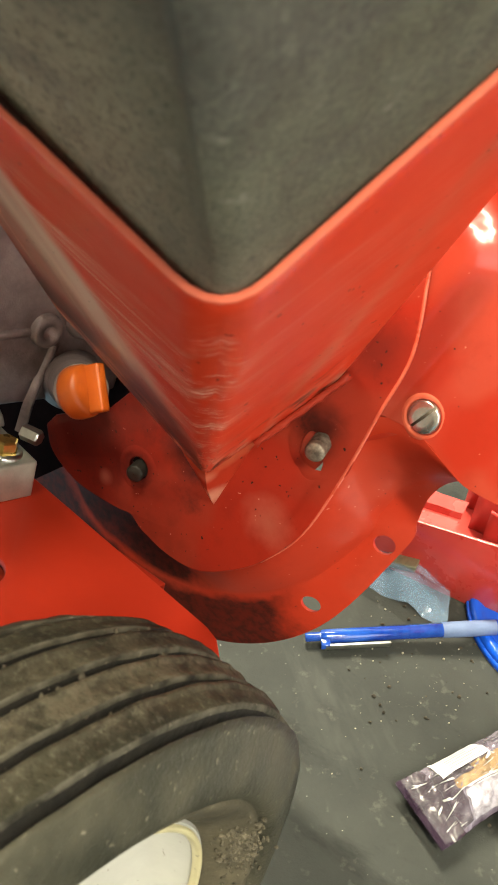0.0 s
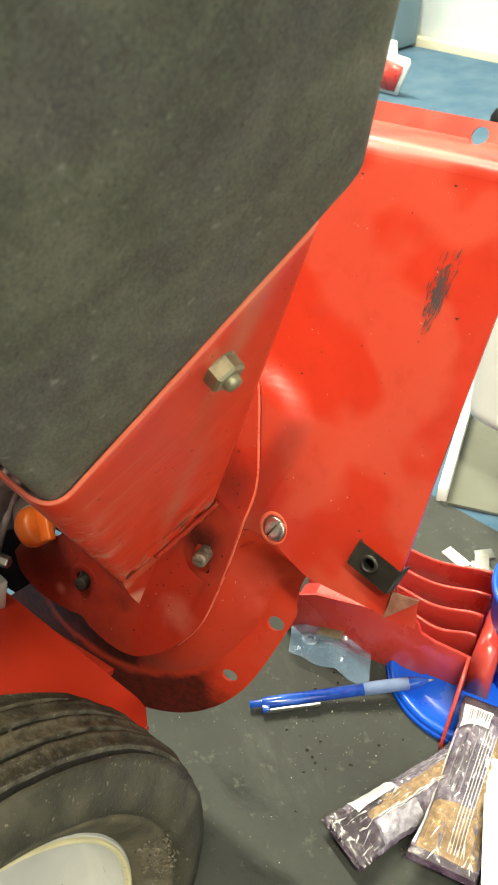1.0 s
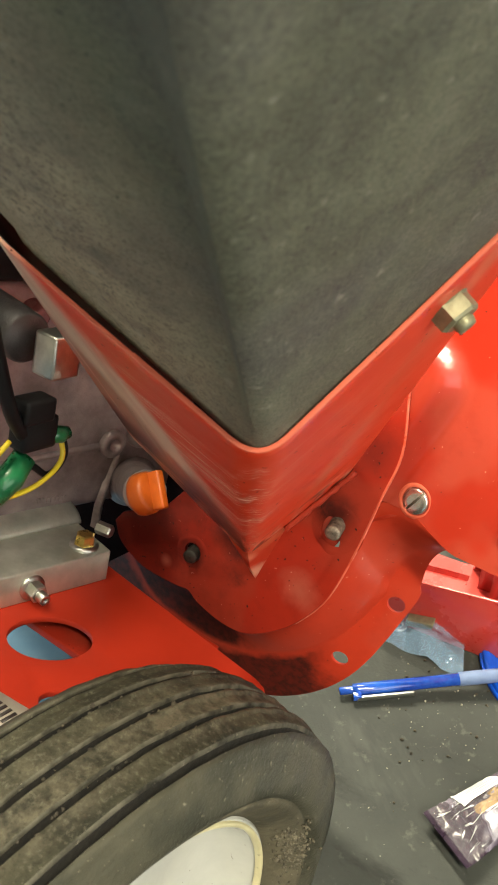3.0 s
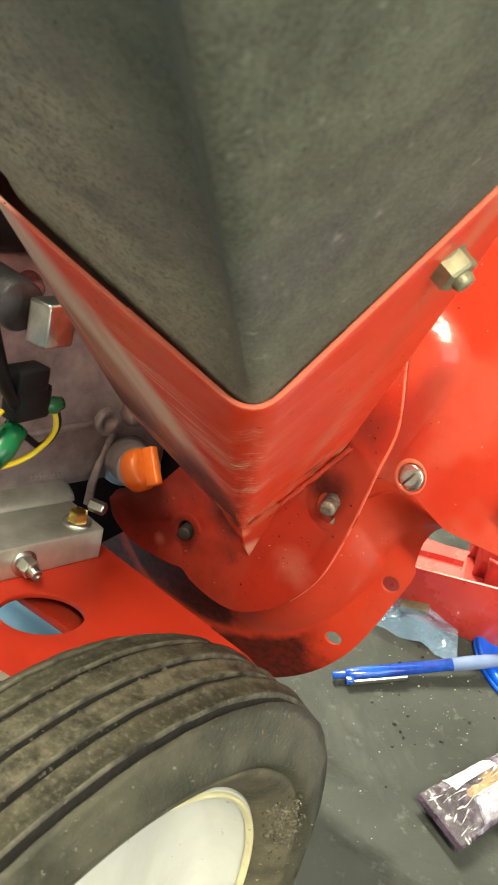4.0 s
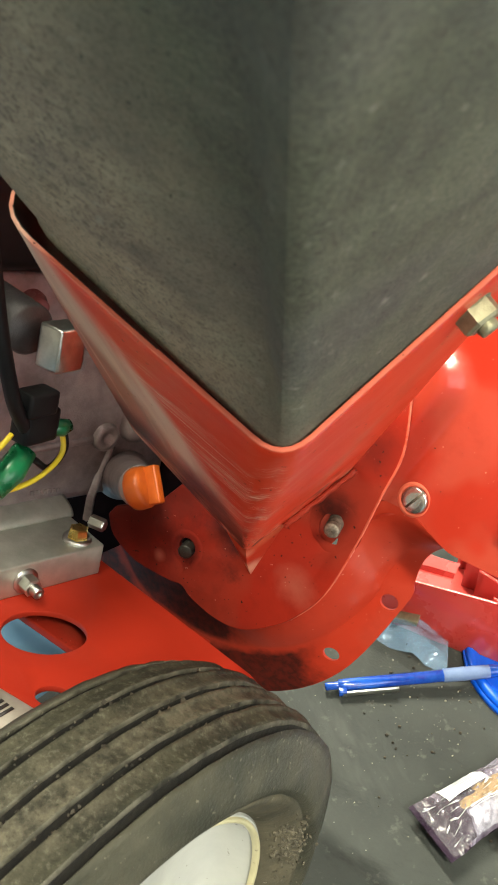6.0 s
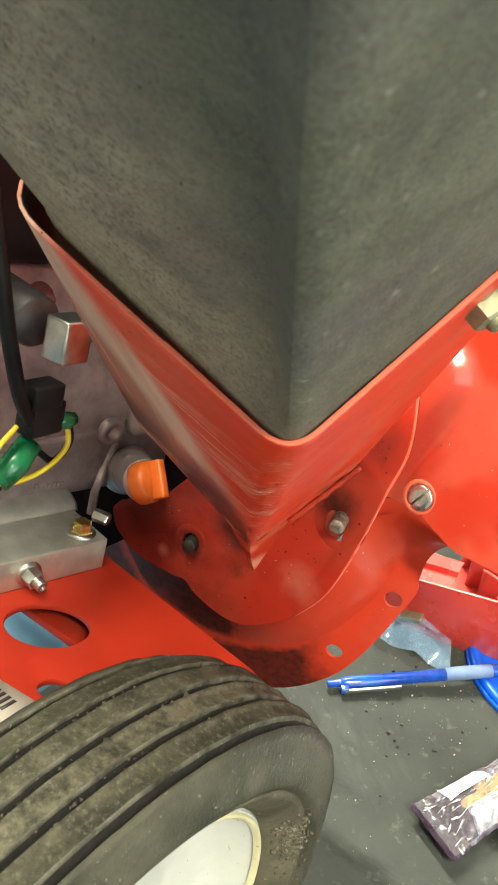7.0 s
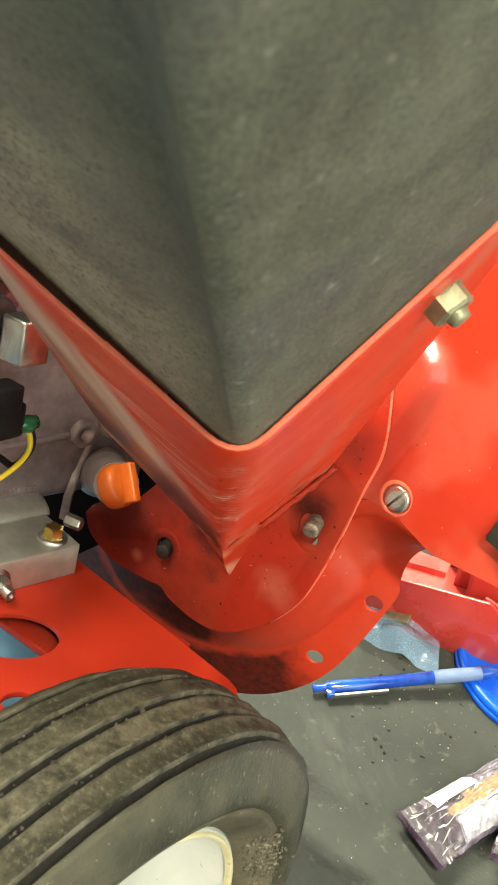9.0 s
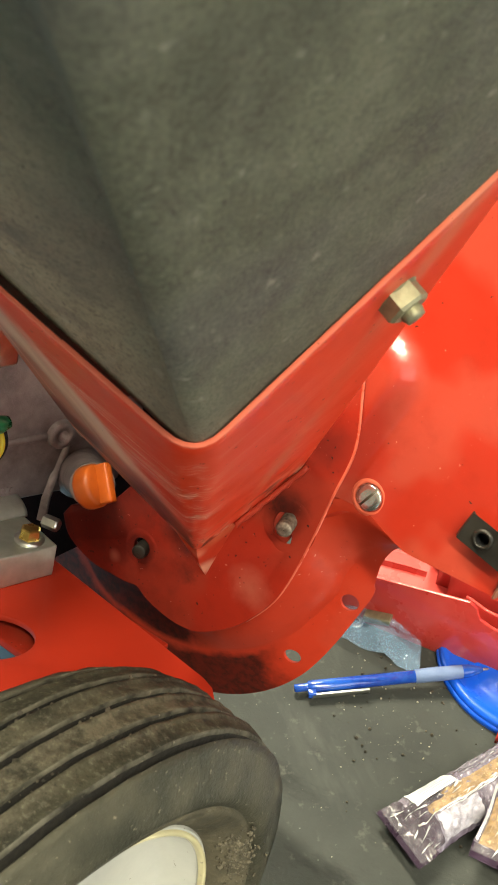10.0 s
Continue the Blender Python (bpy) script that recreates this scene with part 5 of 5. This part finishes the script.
part("red_terminal", lathe(EP(0.0416, -0.052, -0.031), EB_, [(0, 0.0085), (0.006, 0.0078), (0.010, 0.0055), (0.012, 0.0052), (0.013, 0.0035), (0.013, 0.0002)], 20), PINK, engine, "pinkish glossy terminal cap")

# ---- things on the mat ----
def pen():
    a, b = Vector((0.1165, 0.378, 0.0053)), Vector((0.2600, 0.4025, 0.0150))
    d = (b - a).normalized()
    ob = thing("ballpoint_pen", (a + b) / 2 - Vector((0, 0, 0.0055)), "translucent blue ballpoint pen lying on the mat", "pen")
    ln = (b - a).length
    barrel = part("barrel", lathe(a, d, [(0.010, 0.0035), (0.0105, 0.0043), (0.014, 0.0046), (ln * 0.62, 0.0048), (ln * 0.62, 0.0038)], 28), PEN_BLUE, ob)
    part("button", lathe(a, d, [(0, 0.0002), (0, 0.0026), (0.001, 0.0030), (0.012, 0.0030)], 20), PEN_BLUE, ob)
    part("grip", lathe(a, d, [(ln * 0.615, 0.0046), (ln * 0.62, 0.0051), (ln * 0.72, 0.0053), (ln * 0.86, 0.0050), (ln * 0.865, 0.0045)], 28), PEN_GRIP, ob, "blue-grey rubber grip")
    part("cone", lathe(a, d, [(ln * 0.86, 0.0050), (ln * 0.90, 0.0044), (ln * 0.965, 0.0018), (ln * 0.968, 0.0010)], 24), PEN_BLUE, ob)
    part("point", lathe(a, d, [(ln * 0.965, 0.0011), (ln * 0.99, 0.0009), (ln, 0.0003)], 12), ZINC, ob)
    s = Vector((0.17, -1.0, -0.05)).normalized()
    part("clip", box(a + d * 0.0335 + s * 0.0072 - Vector((0, 0, 0.001)), d * 0.0215, s * 0.0009, Vector((0, 0, 0.0022)), 0.0006), ZINC, barrel, "silver clip")
    part("clip_root", box(a + d * 0.0125 + s * 0.0055, d * 0.003, s * 0.0026, Vector((0, 0, 0.0024)), 0.0006), PEN_BLUE, barrel)


pen()


def snack(a, b, width, height, label, flip):
    """A wrapped cereal bar: pillow of crinkled film with crimped ends, a window showing the bar, and labels."""
    a, b = Vector(a), Vector(b)
    d = (b - a).normalized()
    s = Vector((-d.y, d.x, 0)).normalized()
    up = Vector((0, 0, 1))
    ln = (b - a).length
    ob = thing("snack_bar", (a + b) / 2 * 1.0, label, "snack bar", "wrapped snack bars")
    ob.location.z = 0.0

    def skin(x, y, lift, crease=1.0):
        e = min(x, 1 - x) * ln
        h = height * smooth(e, 0.008, 0.03) * (1 - abs(y) ** 3.0)
        wide = width / 2 * (1.0 - 0.10 * smooth(e, 0.008, 0.03))
        w = noise.noise(Vector((x * 9 + flip, y * 2.2, flip * 3))) * 0.0030 + noise.noise(Vector((x * 34, y * 7, flip))) * 0.0026 + abs(noise.noise(Vector((x * 16 + y * 3, y * 4 - x * 5, flip * 2)))) * 0.003
        z = a.z + (b.z - a.z) * x
        return a + d * (x * ln) + s * (y * wide) + up * (z - a.z + 0.0012 + h + w * crease * smooth(e, 0.0, 0.02) + lift)

    def patch(x0, x1, y0, y1, lift, nx=40, ny=14, crease=1.0):
        rows = [[skin(x0 + (x1 - x0) * i / nx, y0 + (y1 - y0) * j / ny, lift, crease) for j in range(ny + 1)] for i in range(nx + 1)]
        return loft(rows, False)

    first = flip < 2
    body = part("wrapper", patch(0, 1, -1, 1, 0.0, 70, 20), LILAC, ob, "crinkled clear and lilac film", smooth=False)
    rows = [[(lambda p: Vector((p.x, p.y, a.z + (b.z - a.z) * i / 60 + 0.0005)))(skin(i / 60, -1 + 2 * j / 8, 0)) for j in range(9)] for i in range(61)]
    part("underside", loft(rows, False), FILM, body)
    ends = ((0.0, 0.13), (0.96, 1.0)) if first else ((0.0, 0.07), (0.94, 1.0))
    for x0, x1 in ends:
        part("dark_end", patch(x0, x1, -1, 1, 0.0006, 16, 18), FILM, body, "dark purple-brown crimped end")
    if first:
        # lilac strip, bar in the window, printed strip below, barcode label by the crimp
        part("window", patch(0.14, 0.97, -0.16, 0.34, 0.0006), SNACK, body, "oat bar showing through the film")
        part("dark_print", patch(0.13, 0.30, 0.16, 0.62, 0.0011, 16, 8), FILM, body)
        part("dark_print", patch(0.13, 0.19, -0.9, 0.2, 0.0011, 8, 14), FILM, body)
        part("pale_panel", patch(0.20, 0.46, -0.92, -0.24, 0.0012, 20, 12), PALE_FILM, body, "pale printed panel")
        part("label", patch(0.16, 0.41, 0.36, 0.99, 0.0036, 24, 14, 0.25), PAPER, body, "white label with small print")
        for k in range(5):
            part("print_line", patch(0.20, 0.39 - 0.05 * (k % 2), 0.46 + 0.10 * k, 0.485 + 0.10 * k, 0.0040, 14, 2, 0.25), PRINT, body)
        for k in range(3):
            part("print_line", patch(0.47, 0.90 - 0.06 * k, 0.52 + 0.15 * k, 0.56 + 0.15 * k, 0.0014, 30, 2), PRINT, body)
        pleats = ((0.22, 0.95, -0.22), (0.26, 0.95, -0.27), (0.14, 0.60, -0.19))
    else:
        part("window", patch(0.07, 0.30, -0.9, 0.86, 0.0006), SNACK, body, "oat bar showing through the film")
        part("window", patch(0.30, 0.93, -1.0, -0.44, 0.0006), SNACK, body, "oat bar showing through the film")
        part("label", patch(0.75, 0.93, -0.06, 0.88, 0.0036, 24, 14, 0.25), PAPER, body, "white barcode label")
        y = 0.0
        for k in range(9):
            wide = (0.03, 0.05, 0.022, 0.04)[k % 4]
            part("barcode_bar", patch(0.78, 0.91, y, y + wide, 0.0040, 10, 2, 0.25), PRINT, body)
            y += wide + (0.05, 0.03, 0.06)[k % 3]
        for k in range(5):
            part("print_line", patch(0.36, 0.70 - 0.07 * (k % 3), 0.16 + 0.12 * k, 0.195 + 0.12 * k, 0.0014, 30, 2), INK if k % 2 else PRINT, body)
        part("fold_line", patch(0.08, 0.76, 0.90, 0.975, 0.0016, 40, 2), GLINT_FILM, body, "bright folded edge")
        pleats = tuple((0.09, 0.74, -0.02 - 0.10 * k) for k in range(5))
    for x0, x1, y in pleats:
        part("film_pleat", patch(x0, x1, y - 0.012, y + 0.012, 0.0030, 46, 2), GLINT_FILM, body, "bright pleat in the film")
    # curled glints: white slivers as painted highlights, bent along the bar
    for k in range(26):
        x = random.uniform(0.02, 0.14) if k % 2 else random.uniform(0.3, 0.85)
        y = random.uniform(-0.9, 0.75) if k % 2 else random.uniform(-0.2, 0.6)
        bend, lx, ly, wide = random.uniform(-0.012, 0.012), random.uniform(0.015, 0.07), random.uniform(-0.16, 0.16), random.uniform(0.0006, 0.0020)
        rows = []
        for i in range(9):
            f = i / 8
            w = wide * math.sin(math.pi * min(0.96, max(0.04, f))) / ln
            x1, y1 = x + lx * f + bend * math.sin(math.pi * f), max(-0.97, min(0.97, y + ly * f))
            rows.append([skin(max(0.0, x1 - w), y1, 0.0030), skin(x1, y1, 0.0038), skin(max(0.0, x1 + w), y1, 0.0030)])
        part("painted_glint", loft(rows, False), GLINT_FILM, body)
    part("clear_film", patch(0.02, 0.98, -0.96, 0.96, 0.0027, 50, 18, 0.8), WRAP, body, "crinkled clear film")
    return ob


random.seed(21)
snack((0.1845, 0.2670, 0.010), (0.2890, 0.3425, 0.007), 0.042, 0.014, "cereal bar in torn brown and silver film", 1.0)
snack((0.2480, 0.2490, 0.017), (0.3025, 0.3780, 0.017), 0.046, 0.015, "cereal bar in brown film leaning on another", 2.5)

paper = sheet([(0, 0), (0.11, 0), (0.11, 0.16), (0, 0.16)], [], lambda a, b, h: Vector((0.2700, 0.2330, 0.030)) + Vector((0.97, -0.22, -0.05)) * a + Vector((0.17, 0.98, 0.02)) * (b - 0.065) + Vector((0, 0, h)), 0.0006)
solo("paper_sheet", paper, PAPER, "blank white paper lying across the snack bars", "paper", smooth=False)

# blue dish
lid = thing("plastic_dish", (0.297, 0.420, 0), "shiny shallow blue plastic dish lying on the mat", "dish")
part("disc", lathe((0.297, 0.420, 0.0), (0, 0, 1), [(0.0, 0.070), (0.007, 0.0705), (0.0095, 0.069), (0.010, 0.066), (0.0085, 0.063), (0.0065, 0.060), (0.0065, 0.045), (0.009, 0.043), (0.009, 0.0003)], 90), BLUE, lid)
part("rim", lathe((0.297, 0.420, 0.0), (0, 0, 1), [(0.0, 0.0715), (0.003, 0.0722), (0.005, 0.0715), (0.005, 0.070)], 90), BLUE, lid)

# red plastic guard lying behind the housing
guard = thing("plastic_guard", (0.24, 0.44, 0.0), "red ribbed plastic guard lying on the floor", "guard")
GA = Vector((0.917, -0.399, 0))
GB = Vector((0.399, 0.917, 0))
g0p = Vector((0.1374, 0.4636, 0.0))


def gp(a, b, z):
    return g0p + GA * a + GB * b + Vector((0, 0, z))


side = [(0.004, 0.0), (0.158, 0.0), (0.160, 0.045), (0.150, 0.0465), (0.130, 0.049), (0.120, 0.053), (0.116, 0.0625), (0.110, 0.066), (0.030, 0.053), (0.014, 0.045), (0.004, 0.020)]
wall_ob = part("side_wall", sheet(side, [], lambda a, z, h: gp(a, h, z), 0.003), RED_PLASTIC, guard)
baked(wall_ob, (), 0, bevel=0.001)
ribs = ((0.0015, 0.0), (0.013, 0.0005), (0.0145, -0.0035), (0.019, -0.0035), (0.0205, 0.001), (0.031, 0.0015), (0.0325, -0.003), (0.037, -0.003), (0.0385, 0.002), (0.05, 0.003), (0.075, 0.004))
part("top_face", loft([[gp(a, b, z + dz) for a, z in ((0.016, 0.045), (0.03, 0.0525), (0.055, 0.0565), (0.072, 0.0585))] for b, dz in ribs[:8]], False), RED_PLASTIC, guard, "ribbed top face", smooth=False)
for b, a0, z0 in ((0.016, 0.105, 0.056), (0.034, 0.088, 0.060), (0.053, 0.075, 0.064), (0.072, 0.065, 0.070)):
    fin = []
    for i in range(15):
        t = i / 14
        a = a0 + (0.158 - a0) * t
        z = z0 - 0.007 * math.sin(math.pi * min(1, t * 1.1)) ** 1.5
        fin.append([gp(a, b + 0.0035, 0.002), gp(a, b + 0.0035, z - 0.012), gp(a, b + 0.0015, z - 0.002), gp(a, b, z), gp(a, b - 0.002, z), gp(a, b - 0.002, z - 0.002), gp(a, b + 0.0005, z - 0.012), gp(a, b + 0.0005, 0.002)])
    part("fin", loft(fin, True, True), RED_PLASTIC, guard)
part("tray_floor", box(gp(0.085, 0.04, 0.014), GA * 0.072, GB * 0.036, (0, 0, 0.002), 0.001), RED_PLASTIC, guard)
post = [(gp(0.160, b, 0.0), gp(0.160, b, 0.052), gp(0.164, b, 0.060), gp(0.172, b, 0.062), gp(0.178, b, 0.056), gp(0.178, b, 0.0)) for b in (-0.002, 0.02, 0.05, 0.085)]
part("end_post", loft(post, True, True), RED_PLASTIC, guard)
part("end_strip", sheet([(-0.055, 0.0), (0.0, 0.0), (0.0, 0.046), (-0.012, 0.040), (-0.055, 0.006)], [], lambda b, z, h: gp(0.157 + h, b, z), 0.0025), RED_PLASTIC, guard)
bucket = thing("bucket", (0.352, 0.425, 0), "blue plastic bucket standing behind the dish", "bucket")
part("shell", lathe((0.352, 0.425, 0.0), (0, 0, 1), [(0.0, 0.0003), (0.0, 0.048), (0.09, 0.053), (0.094, 0.056), (0.098, 0.055), (0.098, 0.052), (0.09, 0.051), (0.003, 0.045), (0.003, 0.0003)], 60), BLUE, bucket)

# clear bag with small hardware
bag = thing("plastic_bag", (0.19, 0.44, 0), "clear plastic bag with small metal hardware", "bag")
rows = []
for i in range(13):
    x = i / 12
    row = []
    for j in range(9):
        y = j / 8 - 0.5
        crease = abs(noise.noise(Vector((x * 2.5 + y * 2, y * 2.2, 2)))) * 0.016 + noise.noise(Vector((x * 9, y * 6, 5))) * 0.0016
        row.append(Vector((0.148 + 0.064 * x + 0.006 * y, 0.459 - 0.034 * x + y * 0.058, 0.006 + 0.010 * math.sin(math.pi * x) * math.cos(math.pi * y) + crease)))
    rows.append(row)
part("film", loft(rows, False), CLEAR, bag, "creased clear film", smooth=False)
part("hinge", box((0.180, 0.445, 0.017), (0.010, -0.004, 0.003), (0.003, 0.008, 0), (0, 0, 0.003), 0.001), OLIVE, bag, "brass-coloured metal hinge")
part("washer", lathe((0.163, 0.447, 0.004), (0, 0, 1), [(0, 0.007), (0.0015, 0.007), (0.0015, 0.003), (0, 0.003)], 24), ZINC, bag)

# bin and board farther back
bin_ob = thing("storage_tub", (0.492, 0.668, 0), "white rounded plastic tub on a narrower foot", "tub")
part("body", box((0.455, 0.655, 0.24), E1 * 0.11, E2 * 0.11, (0, 0, 0.15), 0.02, seg=5), WHITE, bin_ob)
part("foot", box((0.492, 0.668, 0.05), E1 * 0.06, E2 * 0.06, (0, 0, 0.05), 0.01), BLACK, bin_ob)
card = sheet([(0.0, 0.0), (0.42, 0.0), (0.42, 0.5), (0.0, 0.5)], [], lambda a, b, h: Vector((0.2900, 0.631, h - 0.002)) + Vector((0.96, -0.28, 0)) * a + Vector((0.28, 0.96, 0)) * b, 0.003)
solo("cardboard_sheet", card, CARD, "grey-beige cardboard sheet lying on the floor", "cardboard", smooth=False)
strip = box(Vector((0.3270, 0.754, 0.008)), Vector((0.036, 0.123, 0)), Vector((0.0048, -0.0014, 0)), (0, 0, 0.010), 0.002)
solo("trim_strip", strip, WHITE, "white plastic trim strip lying on the floor", "strip")

sign = thing("shop_sign", room(-1.06, 1.72, 0), "small red sign with a white outline", "sign")
part("backing", sheet([(-0.11, 0.0), (0.01, 0.0), (0.038, 0.07), (0.035, 0.08), (0.0, 0.083), (-0.004, 0.11), (-0.11, 0.11)], [], lambda a, z, h: room(-1.06 + a, 1.72 + h, z), 0.004), WHITE, sign)
part("face", sheet([(-0.10, 0.008), (0.004, 0.008), (0.024, 0.062), (-0.012, 0.07), (-0.10, 0.07)], [], lambda a, z, h: room(-1.06 + a, 1.714 + h, z), 0.004), RED_PLASTIC, sign)

foot_ob = thing("furniture_foot", Vector((0.5422, 1.7855, -0.004)), "small round black rubber foot on the floor", "foot")
part("cup", lathe((0.5422, 1.7855, -0.004), (0, 0, 1), [(0.0, 0.0003), (0.0, 0.030), (0.008, 0.034), (0.022, 0.033), (0.034, 0.026), (0.042, 0.014), (0.043, 0.0003)], 32), BLACK, foot_ob)
part("stem", lathe((0.5422, 1.7855, 0.036), (0, 0, 1), [(0.0, 0.009), (0.05, 0.009), (0.052, 0.0003)], 20), STEEL_AND_SHADE, foot_ob)

# clutter behind the guard
random.seed(33)
for k in range(15):
    p = Vector((0.268 + random.uniform(0.0, 0.055), 0.495 + random.uniform(0, 0.062), 0.0))
    ang = random.uniform(0, 3)
    a, b = Vector((math.cos(ang), math.sin(ang), 0)), Vector((-math.sin(ang), math.cos(ang), 0))
    bm = box(p + Vector((0, 0, 0.0009 + 0.00015 * k)), a * random.uniform(0.005, 0.015), b * random.uniform(0.003, 0.007), (0, 0, 0.0008 + 0.00015 * k), 0.0005)
    solo("metal_offcut", bm, random.choice((ZINC, WHITE, ALLOY)), "small bright metal offcut on the mat", "scrap", "loose offcuts")

# crumbs and grit
random.seed(5)
for mat_c, count, lo, hi in ((DIRT, 130, 0.0003, 0.0020), (GRIT, 150, 0.00025, 0.0011)):
    bm = bmesh.new()
    for k in range(count):
        near = random.random() < 0.45
        x = random.gauss(0.19, 0.03) if near else random.uniform(0.06, 0.34)
        y = random.gauss(0.365, 0.03) if near else random.uniform(0.15, 0.62)
        s = lo + (hi - lo) * random.random() ** 3
        m = Matrix.Translation((x, y, s * 0.5)) @ Euler((random.random() * 3, random.random() * 3, 0)).to_matrix().to_4x4() @ Matrix.Diagonal((s, s * random.uniform(0.5, 1), s * 0.6, 1))
        bmesh.ops.create_icosphere(bm, subdivisions=1, radius=1.0, matrix=m)
    solo("crumbs", bm, mat_c, "scattered dirt crumbs and grit on the mat", "debris", kind="stuff", smooth=False)
